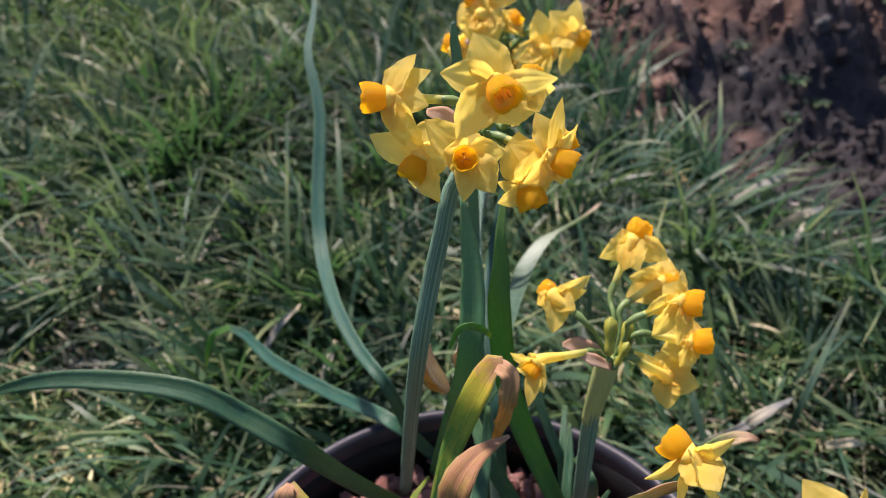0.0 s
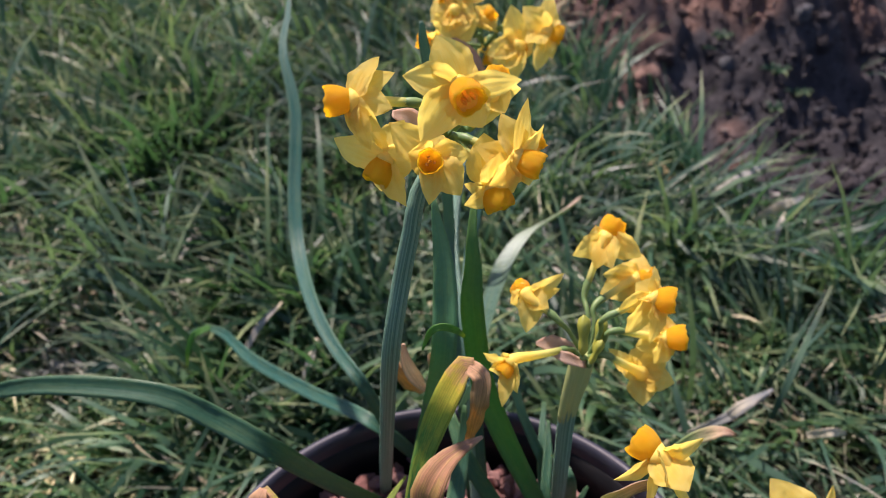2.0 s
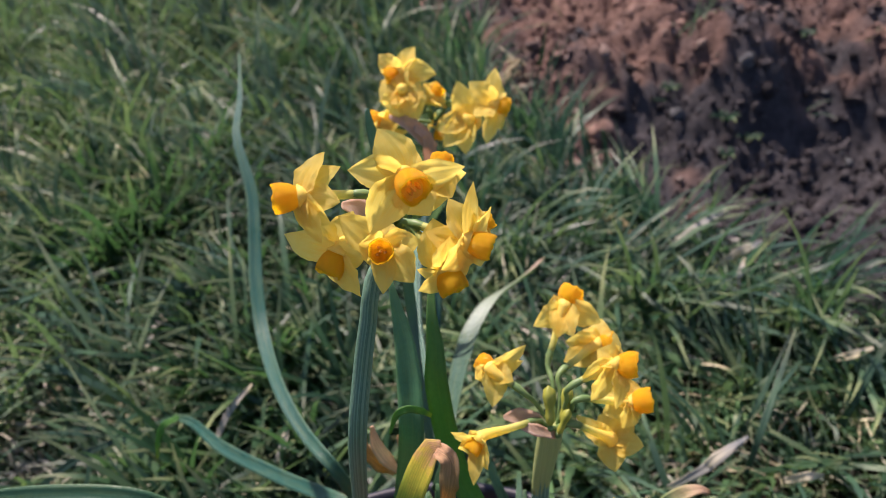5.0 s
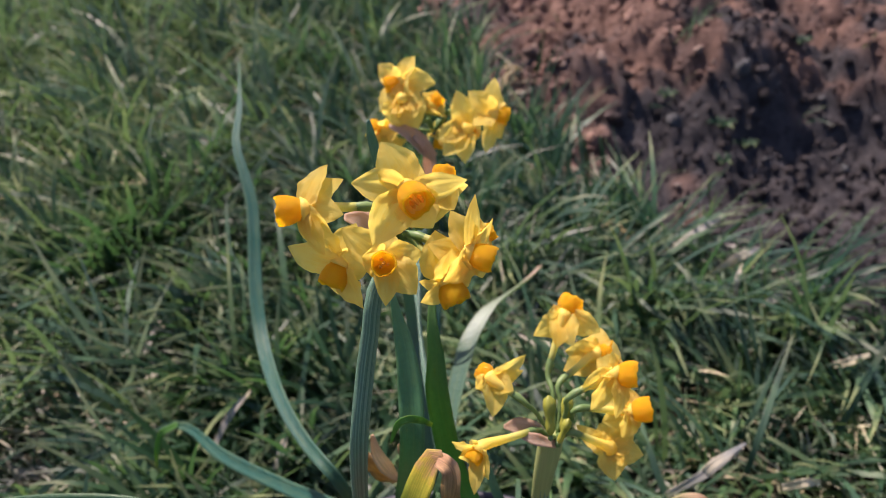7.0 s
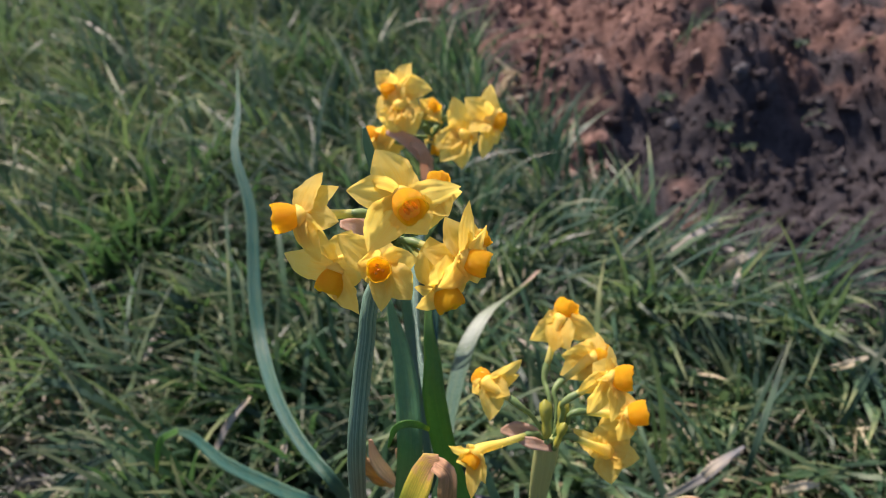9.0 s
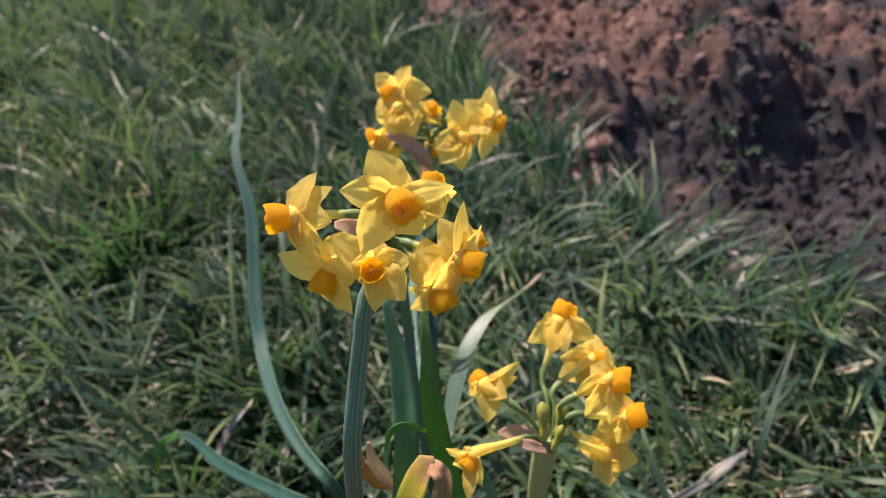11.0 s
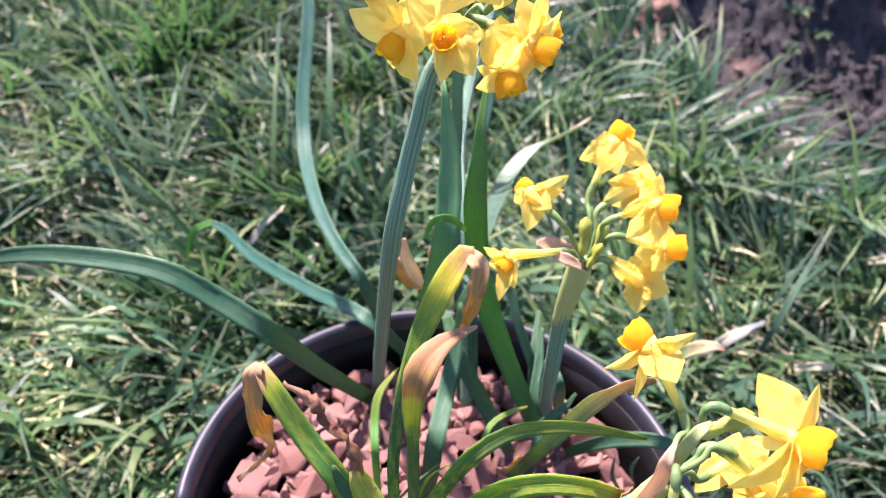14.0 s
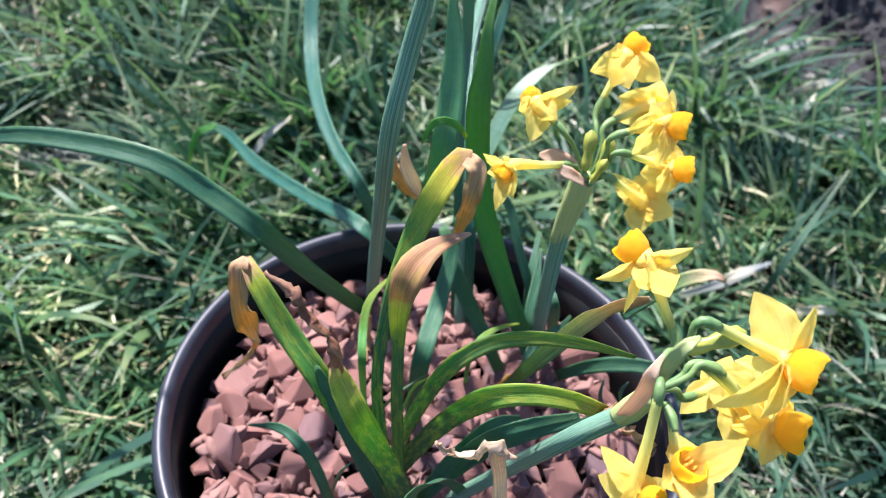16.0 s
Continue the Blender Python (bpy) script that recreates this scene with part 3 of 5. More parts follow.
for y in gy:
    for x in gx:
        inside = -2 < x < 2.2 and -1 < y < 3.2
        verts.append((x, y, ground_height(x, y) if inside else 0.0))
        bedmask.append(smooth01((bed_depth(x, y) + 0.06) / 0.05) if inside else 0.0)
        crust_light.append(lit_crust(x, y) if bedmask[-1] else 0.0)
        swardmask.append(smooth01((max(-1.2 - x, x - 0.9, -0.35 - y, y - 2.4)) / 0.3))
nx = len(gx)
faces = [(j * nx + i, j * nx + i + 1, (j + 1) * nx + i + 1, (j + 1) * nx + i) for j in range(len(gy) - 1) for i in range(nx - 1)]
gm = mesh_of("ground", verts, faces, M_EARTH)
# Attribute dry holds the bed's painted light-and-shade mask.
for key, values in (("bed", bedmask), ("dry", crust_light), ("sward", swardmask)):
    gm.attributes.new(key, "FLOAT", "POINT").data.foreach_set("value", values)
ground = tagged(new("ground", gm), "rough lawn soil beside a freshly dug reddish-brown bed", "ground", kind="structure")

# ---- clods on the dug bed ----
rs = np.random.default_rng(5)
cv, cf, clod_light = [], [], []
proto = []
for k in range(10):
    bm = bmesh.new()
    bmesh.ops.create_icosphere(bm, subdivisions=2, radius=1)
    for v in bm.verts:
        p = v.co * 1.7 + Vector((k * 7.0, 0, 0))
        v.co *= 1 + 0.55 * noise.noise(p) + 0.35 * noise.noise(p * 3.3)
    proto.append((np.array([v.co for v in bm.verts]), [[v.index for v in f.verts] for f in bm.faces]))
    bm.free()
count = 0
while count < 13000:
    x, y = rs.uniform(-0.2, 1.5), rs.uniform(0.45, 2.35)
    d = bed_depth(x, y)
    if d < -0.11 * rs.random() ** 2:
        continue
    size = min(0.013, 0.0024 * (1 - rs.random()) ** -0.42)
    v, fcs = proto[rs.integers(10)]
    rot = np.array(Euler(rs.uniform(0, 6.28, 3)).to_matrix())
    sc = size * rs.uniform(0.6, 1.5, 3) * np.array([1, 1, 0.8])
    o = len(cv)
    cv.extend((v * sc) @ rot.T + [x, y, ground_height(x, y) + size * 0.25])
    cf.extend([[a + o for a in f] for f in fcs])
    clod_light.extend([lit_crust(x, y)] * len(v))
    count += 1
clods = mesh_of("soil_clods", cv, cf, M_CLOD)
# On the clods too, attribute dry is the painted light-and-shade mask.
clods.attributes.new("dry", "FLOAT", "POINT").data.foreach_set("value", clod_light)
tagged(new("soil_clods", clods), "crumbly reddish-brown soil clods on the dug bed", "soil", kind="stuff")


# ---- grass ----
def clear_of_pot(x, y):
    return x * x + y * y > 0.128**2


def grass(name, n, area, length, width, lean, material, seed, keep, label, heading=None, blades=9):
    """n curved blades in one mesh. area: x0, x1, y0, y1; lean: 0 upright, 1 lying."""
    rng = np.random.default_rng(seed)
    tufts = max(6, n // blades)
    tx, ty = rng.uniform(area[0], area[1], tufts * 3), rng.uniform(area[2], area[3], tufts * 3)
    ok = np.array([keep(a, b, r) for a, b, r in zip(tx, ty, rng.random(tufts * 3))])
    tx, ty = tx[ok][:tufts], ty[ok][:tufts]
    tufts = len(tx)
    flow = np.array([noise.noise((a * 2.5, b * 2.5, seed)) for a, b in zip(tx, ty)])
    tang = rng.uniform(0, 6.283, tufts) * 0.55 + flow * 4.0 + (2.2 if heading is None else heading)
    tlen = rng.uniform(0.6, 1.35, tufts) * (1 + 0.45 * np.clip(ty - 0.7, 0, 1))
    tlean = rng.uniform(-0.22, 0.22, tufts) - 0.25 * np.clip(ty - 0.7, 0, 1)
    own = rng.integers(0, tufts, n)
    x, y = tx[own] + rng.normal(0, 0.011, n), ty[own] + rng.normal(0, 0.011, n)
    ok = np.array([clear_of_pot(a, b) for a, b in zip(x, y)])
    x, y, own = x[ok], y[ok], own[ok]
    n = len(x)
    z = np.array([ground_height(a, b) for a, b in zip(x, y)])
    ang = tang[own] + rng.normal(0, 0.55, n)
    ln = rng.uniform(*length, n) * tlen[own]
    wd = rng.uniform(*width, n)
    le = np.clip(rng.uniform(*lean, n) + tlean[own], 0, 1.25)
    seg = 5
    t = np.linspace(0, 1, seg + 1)
    th0 = le * 0.9
    bend = rng.uniform(0.3, 1.3, n)
    dirx, diry = np.cos(ang), np.sin(ang)
    px_, pz = np.zeros(n), np.zeros(n)
    P = np.zeros((n, seg + 1, 3))
    lat = rng.uniform(-0.25, 0.25, n)
    prev = np.stack([x, y, z - 0.004], 1)
    P[:, 0] = prev
    for i in range(seg):
        th = np.minimum(th0 + bend * t[i + 1] * 1.1, 1.62 + 0.1 * le)
        a2 = ang + lat * t[i + 1] * 3
        stepv = np.stack([np.sin(th) * np.cos(a2), np.sin(th) * np.sin(a2), np.cos(th)], 1) * (ln / seg)[:, None]
        prev = prev + stepv
        prev[:, 2] = np.maximum(prev[:, 2], z + 0.003 + 0.01 * rng.random(n))
        P[:, i + 1] = prev
    tw = rng.uniform(-0.8, 0.8, n)
    sx, sy = -np.sin(ang), np.cos(ang)
    V = np.zeros((n, seg + 1, 2, 3))
    U = np.zeros((n, seg + 1, 2, 2))
    prof = np.array([0.75, 1.0, 1.0, 0.85, 0.55, 0.06])
    for i in range(seg + 1):
        hw = wd * prof[i] / 2
        off = np.stack([sx * hw * np.cos(tw), sy * hw * np.cos(tw), hw * np.sin(tw)], 1)
        V[:, i, 0], V[:, i, 1] = P[:, i] - off, P[:, i] + off
        U[:, i, 0], U[:, i, 1] = (0, t[i]), (1, t[i])
    m = (seg + 1) * 2
    one = np.array([(2 * i, 2 * i + 1, 2 * i + 3, 2 * i + 2) for i in range(seg)])
    F = (np.arange(n)[:, None, None] * m + one[None]).reshape(-1, 4)
    data = bpy.data.meshes.new(name)
    data.vertices.add(n * m)
    data.vertices.foreach_set("co", V.reshape(-1))
    data.loops.add(F.size)
    data.loops.foreach_set("vertex_index", F.ravel().astype(np.int32))
    data.polygons.add(len(F))
    data.polygons.foreach_set("loop_start", np.arange(0, F.size, 4, dtype=np.int32))
    data.update(calc_edges=True)
    layer = data.uv_layers.new(name="UVMap")
    layer.data.foreach_set("uv", U.reshape(-1, 2)[F.ravel()].ravel())
    data.polygons.foreach_set("use_smooth", np.ones(len(F), bool))
    data.materials.append(material)
    return tagged(new(name, data), label, "grass", kind="stuff")


def on_lawn(x, y, r):
    return clear_of_pot(x, y) and bed_depth(x, y) < -0.10 + 0.08 * r and r < 1.3 - 0.25 * y


def outside(x, y, r):
    return bed_depth(x, y) < 0.0 and max(-1.3 - x, x - 0.85, -0.3 - y, y - 2.4) > 0


def dark_clump(x, y, r):
    d = min(math.hypot((x + 0.32) / 0.28, (y - 0.86) / 0.20), math.hypot((x + 0.13) / 0.12, (y - 0.46) / 0.20)) + 0.5 * noise.noise((x * 5, y * 5, 21.0))
    return clear_of_pot(x, y) and r < 1.35 - d


def thatch_patch(x, y, r):
    return clear_of_pot(x, y) and r < 0.75 + 1.3 * noise.noise((x * 4, y * 4, 40.0))


def near_edge(x, y, r):
    d = bed_depth(x, y)
    return clear_of_pot(x, y) and -0.30 < d < 0.02 and r < 0.25 + 0.75 * (1 + d / 0.30)


def on_verge(x, y, r):
    return -0.05 < bed_depth(x, y) < 0.06 and r < 0.8


def on_bed(x, y, r):
    return bed_depth(x, y) > 0.03


grass("lawn_grass", 62000, (-1.35, 0.9, -0.35, 2.5), (0.035, 0.095), (0.0026, 0.0062), (0.30, 1.15), M_GRASS, 11, on_lawn, "short matted green lawn grass")
grass("long_grass", 10000, (-1.3, 0.9, -0.3, 2.5), (0.08, 0.19), (0.0042, 0.0088), (0.12, 0.85), M_COARSE, 12, on_lawn, "longer bluish-green coarse grass blades")
grass("dark_grass", 3600, (-0.9, 0.05, 0.2, 1.05), (0.07, 0.15), (0.0045, 0.0090), (0.15, 0.95), M_DARK, 17, dark_clump, "dense dark green clumps of lawn grass")
grass("edge_grass", 4800, (-0.2, 1.1, -0.1, 2.5), (0.06, 0.15), (0.0032, 0.0075), (0.0, 0.50), M_EDGE, 13, near_edge, "upright grass along the edge of the dug bed", 0.6)
grass("dry_grass", 6500, (-1.3, 0.95, -0.3, 2.5), (0.03, 0.12), (0.0022, 0.0050), (0.7, 1.2), M_STRAW, 14, on_lawn, "dry straw-coloured blades lying in the lawn", None, 3)
grass("dry_thatch", 3000, (-0.75, -0.12, -0.15, 0.95), (0.02, 0.07), (0.0022, 0.0050), (0.8, 1.2), M_STRAW, 23, thatch_patch, "matted pale straw in the worn lawn beside the pot", None, 5)
grass("outer_grass", 42000, (-4.2, 3.6, -3.2, 5.0), (0.06, 0.15), (0.008, 0.016), (0.3, 1.1), M_GRASS, 16, outside, "rough lawn grass round about", None, 7)
grass("straw_litter", 420, (0.15, 1.0, 0.30, 1.3), (0.03, 0.075), (0.005, 0.009), (0.6, 1.0), M_STRAW, 18, on_verge, "pale dry straw scattered along the edge of the bed", None, 3)
grass("bed_weeds", 70, (0.1, 1.3, 0.6, 2.2), (0.03, 0.09), (0.002, 0.004), (0.2, 1.0), M_GRASS, 15, on_bed, "stray green blades on the bare soil", None, 3)

# ---- single dry and long blades lying in the lawn ----
M_BLADE = {"dry": grass_material("blade_straw", [(0.0, (0.52, 0.46, 0.36)), (1.0, (0.66, 0.60, 0.50))], (0.5, 0.4, 0.3)), "lime": M_GRASS, "blue": M_COARSE}
BLADE_LABEL = {"dry": "pale dry grass blade lying in the lawn", "lime": "bright green grass blade beside the dug bed", "blue": "long bluish-green grass blade in the lawn"}
blade("dry", [(-0.2993, 0.5427, 0.0480), (-0.2949, 0.6130, 0.0350), (-0.2521, 0.6146, 0.0580)], [6, 9.6, 3.6])
blade("dry", [(-0.2880, 0.4983, 0.0480), (-0.2576, 0.5473, 0.0350), (-0.2134, 0.5414, 0.0580)], [4.8, 7.2, 2.4])
blade("dry", [(-0.2002, 0.3887, 0.0480), (-0.1844, 0.4093, 0.0680), (-0.1673, 0.4420, 0.0680)], [4.8, 7.2, 2.4])
blade("dry", [(0.3356, 0.6564, 0.0580), (0.3663, 0.6597, 0.0780), (0.4173, 0.7064, 0.0680)], [6, 8.4, 6])
blade("dry", [(0.3703, 0.6075, 0.0480), (0.3951, 0.6072, 0.0680), (0.4377, 0.6393, 0.0580)], [6, 8.4, 4.8])
blade("dry", [(0.2155, 0.2763, 0.0480), (0.2497, 0.2792, 0.0680), (0.2889, 0.2976, 0.0780)], [6, 8.4, 3.6])
blade("dry", [(-0.3222, 0.5276, 0.0580), (-0.3199, 0.5582, 0.0350), (-0.2945, 0.5299, 0.0580)], [6, 7.2, 4.8])
blade("dry", [(-0.1382, 0.3482, 0.0480), (-0.1323, 0.3596, 0.0580), (-0.1285, 0.3972, 0.0580)], [6, 7.2, 3.6])
blade("blue", [(0.3101, 0.3548, 0.0100), (0.3270, 0.3600, 0.0600), (0.3750, 0.4128, 0.1000)], [5, 6, 1])
blade("lime", [(0.3022, 0.3030, 0.0300), (0.3395, 0.2856, 0.0500), (0.3855, 0.2872, 0.0500)], [4, 5, 2])
blade("blue", [(-0.3773, 0.3672, 0.0200), (-0.3246, 0.3810, 0.0500), (-0.2540, 0.4038, 0.0600)], [6, 8, 2])
blade("lime", [(0.4435, 0.8115, -0.0000), (0.3979, 0.7200, 0.0937), (0.3977, 0.7200, 0.1183), (0.4132, 0.7200, 0.1227)], [4, 5, 4, 2])
blade("blue", [(0.2954, 0.9394, 0.0000), (0.2857, 0.9300, 0.0493), (0.2787, 0.9300, 0.0871)], [6, 7, 3])
blade("blue", [(0.3100, 0.9191, 0.0000), (0.3092, 0.9200, 0.0477), (0.3018, 0.9200, 0.0873)], [6, 8, 5])
blade("lime", [(0.4530, 0.7640, 0.0000), (0.4341, 0.6800, 0.0788), (0.4492, 0.6600, 0.1070)], [5, 6, 1])
blade("lime", [(0.4788, 0.6591, 0.0000), (0.4953, 0.6000, 0.0675), (0.5426, 0.6000, 0.0872)], [5, 6, 1])
blade("lime", [(0.2650, 1.3001, 0.0000), (0.2766, 1.3000, 0.0603), (0.2838, 1.3000, 0.1132)], [6, 7, 2])
blade("lime", [(-0.0292, 0.0041, 0.2050), (-0.0148, -0.0200, 0.2686), (-0.0003, 0.0000, 0.2620)], [1.2, 1.6, 0.6])
blade("lime", [(0.1058, 0.0278, 0.2050), (0.0893, 0.0000, 0.2585), (0.0877, 0.0000, 0.2744)], [1.5, 2.5, 1])
blade("lime", [(0.1145, 0.0349, 0.2050), (0.1019, 0.0100, 0.2519), (0.1038, 0.0100, 0.2619)], [1.5, 2.5, 1])
blade("lime", [(-0.0433, -0.0440, 0.2050), (-0.0361, -0.0600, 0.2571), (-0.0303, -0.0600, 0.2695)], [1.2, 1.8, 0.6])
blade("dry", [(0.3889, 0.6047, 0.0580), (0.4008, 0.5973, 0.0780), (0.4315, 0.6232, 0.0680)], [6, 8.4, 4.8])
blade("dry", [(0.3806, 0.5589, 0.0480), (0.3821, 0.5647, 0.0680), (0.3992, 0.5931, 0.0680)], [4.8, 7.2, 3.6])
blade("dry", [(0.4052, 0.5386, 0.0480), (0.4196, 0.5371, 0.0580), (0.4311, 0.5489, 0.0580)], [6, 9.6, 4.8])
blade("dry", [(0.2383, 0.2830, 0.0480), (0.2573, 0.2808, 0.0780), (0.2930, 0.3013, 0.0780)], [6, 8.4, 2.4])
blade("dry", [(0.3152, 0.2644, 0.0580), (0.3259, 0.2500, 0.0780), (0.3453, 0.2581, 0.0680)], [6, 8.4, 3.6])
blade("dry", [(0.4305, 0.4157, 0.0580), (0.4356, 0.3974, 0.0780), (0.4601, 0.4056, 0.0780)], [6, 8.4, 3.6])
blade("lime", [(0.3292, 0.3036, 0.0300), (0.3467, 0.2787, 0.0600), (0.3814, 0.2785, 0.0600)], [5, 7, 5])
blade("lime", [(0.4707, 0.5595, 0.0300), (0.4935, 0.5354, 0.0500), (0.5297, 0.5302, 0.0500)], [5, 7, 3])
blade("blue", [(0.3003, 0.3065, 0.0200), (0.3202, 0.3279, 0.0700), (0.3748, 0.4063, 0.1100)], [5, 7, 2])
blade("blue", [(0.4179, 0.3593, 0.0200), (0.4349, 0.3683, 0.0700), (0.4699, 0.3968, 0.1000)], [7, 9, 4])
blade("blue", [(0.4195, 0.4739, 0.0200), (0.4459, 0.4502, 0.0600), (0.4907, 0.4379, 0.0800)], [5, 7, 2])
blade("blue", [(0.2914, 0.4509, 0.0000), (0.3001, 0.4500, 0.0398), (0.3173, 0.4200, -0.0070)], [5, 6, 2])

# ---- small weeds on the bare soil ----
rw = random.Random(8)
for x, y, size in WEEDS:
    z = ground_height(x, y) + 0.004
    e = new("weed_seedling", None)
    e.location = (x, y, z)
    e.empty_display_size = 0.01
    tagged(e, "small grey-green weed seedling on bare soil", "weed", "weed seedlings on the bed")
    for k in range(6):
        a = k * 1.05 + rw.uniform(-0.3, 0.3)
        r = size * rw.uniform(0.7, 1.1)
        o = np.array((x, y, z))
        pts = [o + np.array((math.cos(a) * r * f, math.sin(a) * r * f, h * size)) for f, h in ((0.0, 0.0), (0.35, 0.4), (0.7, 0.55), (1.0, 0.4))]
        part("leaf", leaf_mesh("leaf", pts, [0.003, size * 0.22, size * 0.34, 0.002], M_DARK, o, "", 200 + k), e)

# ---- the pot ----
RIM, RIM_Z = 0.14, 0.235
pot = tagged(new("plant_pot", None), "round black plastic plant pot standing in the grass", "plant pot")
pot.empty_display_size = 0.05
part("body", lathe("body", [
    (0.0, 0.004), (0.100, 0.002), (0.106, 0.0), (0.109, 0.004), (0.1320, RIM_Z - 0.026), (0.1330, RIM_Z - 0.012), (0.1318, RIM_Z - 0.012),
    (0.1305, RIM_Z - 0.03), (0.1265, 0.16), (0.120, 0.10), (0.0, 0.10)], M_POT, 96), pot)
part("rim", lathe("rim", [
    (0.1330, RIM_Z - 0.026), (0.1388, RIM_Z - 0.0255), (0.1403, RIM_Z - 0.023), (0.1412, RIM_Z - 0.009), (0.1408, RIM_Z - 0.0045), (0.1394, RIM_Z - 0.0012),
    (0.1372, RIM_Z), (0.1350, RIM_Z - 0.0008), (0.1334, RIM_Z - 0.003), (0.1326, RIM_Z - 0.007), (0.1322, RIM_Z - 0.013)], M_RIM, 96), pot, "thick rounded black rim with a dull sheen")

# ---- plants ----
BASES = {1: (-0.02, 0.06, 0.203), 2: (0.06, 0.06, 0.203), 3: (0.014, 0.085, 0.203), 4: (-0.002, -0.035, 0.203)}
LABELS = {
    1: "tall yellow daffodil with orange cups and blue-green leaves",
    2: "yellow daffodil with drooping flowers, buds and strap leaves",
    3: "yellow daffodil leaning out over the far pot rim",
    4: "low daffodil with large yellow flowers and withering leaves",
}
plants = {}
for k, b in BASES.items():
    e = new("daffodil", None)
    e.empty_display_size = 0.02
    e.location = b
    plants[k] = tagged(e, LABELS[k], "daffodil", "daffodils in the pot")
LEAF_LABEL = {"wither": "folded leaf with a withered brown tip", "flare": "browning papery leaf tip", "tip": "green leaf with yellow blotches and a brown tip", "paper": "pale papery leaf scrap", "crinkled": "twisted crinkled dead leaf tip", "brown": "dead brown leaf", "dead": "withered brown leaf end hanging down", "yellow": "yellowing green leaf", "streak": "streaked leaf with a brown tip"}
LIMP = {"wither": 0.93, "tip": 0.93, "flare": 0.8, "brown": 0.0, "dead": 0.0, "streak": 0.75}
strap_leaf(1, "green", [(-0.0445, 0.0872, 0.2030), (-0.0688, 0.0605, 0.2584), (-0.0871, 0.0300, 0.3192), (-0.1144, 0.0352, 0.3375), (-0.1413, 0.0400, 0.3503), (-0.1835, 0.0456, 0.3515), (-0.2195, 0.0500, 0.3454), (-0.2610, 0.0550, 0.3274)], [9, 10, 11, 11.5, 11, 10, 8, 2])
strap_leaf(1, "teal", [(-0.0367, 0.1344, 0.2030), (-0.0486, 0.1000, 0.2905), (-0.0687, 0.1300, 0.2944), (-0.0864, 0.1700, 0.2952), (-0.1027, 0.2300, 0.2908), (-0.1086, 0.2700, 0.3114), (-0.1098, 0.3200, 0.3528), (-0.1211, 0.3600, 0.3815), (-0.1207, 0.4000, 0.3952), (-0.1236, 0.4500, 0.4135)], [7, 8, 8.5, 9, 10, 10, 9, 6.5, 4.5, 1.5])
strap_leaf(1, "teal", [(-0.0218, 0.1240, 0.2030), (-0.0518, 0.1200, 0.2436), (-0.1000, 0.1816, 0.2064), (-0.1510, 0.2400, 0.1807), (-0.1849, 0.2900, 0.1621), (-0.2065, 0.3100, 0.1534)], [8, 9, 10, 10, 8, 5])
strap_leaf(1, "curl", [(-0.2011, 0.3050, 0.1563), (-0.2172, 0.3100, 0.1434), (-0.2251, 0.3100, 0.1255), (-0.2300, 0.3100, 0.1055)], [5, 6, 5, 1])
strap_leaf(1, "blue", [(-0.0232, 0.1109, 0.2030), (-0.0128, 0.0730, 0.2963), (-0.0054, 0.0350, 0.3748), (-0.0040, 0.0450, 0.4043), (-0.0052, 0.0550, 0.4226), (-0.0077, 0.0620, 0.4366), (-0.0092, 0.0680, 0.4480)], [8, 10, 11.5, 11.5, 8.5, 4.5, 1])
strap_leaf(1, "curl", [(-0.0326, 0.0099, 0.2030), (-0.0328, -0.0100, 0.2748), (-0.0348, 0.0058, 0.2861), (-0.0332, 0.0174, 0.2946), (-0.0245, 0.0300, 0.3000)], [3.5, 4, 4.5, 4, 1])
strap_leaf(1, "wither", [(-0.0139, -0.0290, 0.2030), (-0.0220, -0.0380, 0.2928), (-0.0206, -0.0300, 0.3400), (-0.0159, -0.0200, 0.3647), (-0.0096, -0.0120, 0.3822), (-0.0019, -0.0057, 0.3994), (0.0038, -0.0020, 0.4080), (0.0068, -0.0050, 0.4115)], [5.5, 5.5, 6, 8, 11.5, 12.5, 10, 6])
strap_leaf(1, "dead", [(0.0051, -0.0040, 0.4098), (0.0096, -0.0120, 0.4118), (0.0095, -0.0150, 0.4043), (0.0075, -0.0150, 0.3928), (0.0044, -0.0120, 0.3701)], [6, 9, 9, 7.5, 2])
strap_leaf(1, "green", [(-0.0062, 0.0136, 0.2030), (-0.0044, 0.0000, 0.2717), (0.0008, 0.0300, 0.2817), (0.0050, 0.0500, 0.3000), (0.0060, 0.0600, 0.3192)], [8, 9.5, 9.5, 7, 2])
strap_leaf(1, "flare", [(-0.0087, -0.0310, 0.2030), (-0.0123, -0.0480, 0.3003), (-0.0138, -0.0450, 0.3370), (-0.0146, -0.0430, 0.3601), (-0.0123, -0.0400, 0.3770), (-0.0060, -0.0300, 0.3818), (0.0025, -0.0220, 0.3821), (0.0105, -0.0140, 0.3791)], [6, 5.5, 5.2, 8.5, 13, 11, 6, 1.5])
strap_leaf(2, "fresh", [(0.0612, 0.0617, 0.2030), (0.0416, 0.0561, 0.2588), (0.0243, 0.0500, 0.3116), (0.0138, 0.0500, 0.3488), (0.0085, 0.0500, 0.3950), (0.0090, 0.0550, 0.4145), (0.0083, 0.0600, 0.4301), (0.0100, 0.0700, 0.4448), (0.0120, 0.0750, 0.4596)], [9, 11, 12, 11.5, 11, 8, 4.5, 2.2, 1])
strap_leaf(2, "green", [(0.0426, 0.0505, 0.2030), (0.0244, 0.0553, 0.2418), (0.0079, 0.0600, 0.2768), (-0.0011, 0.0800, 0.2906)], [7, 9, 9, 6])
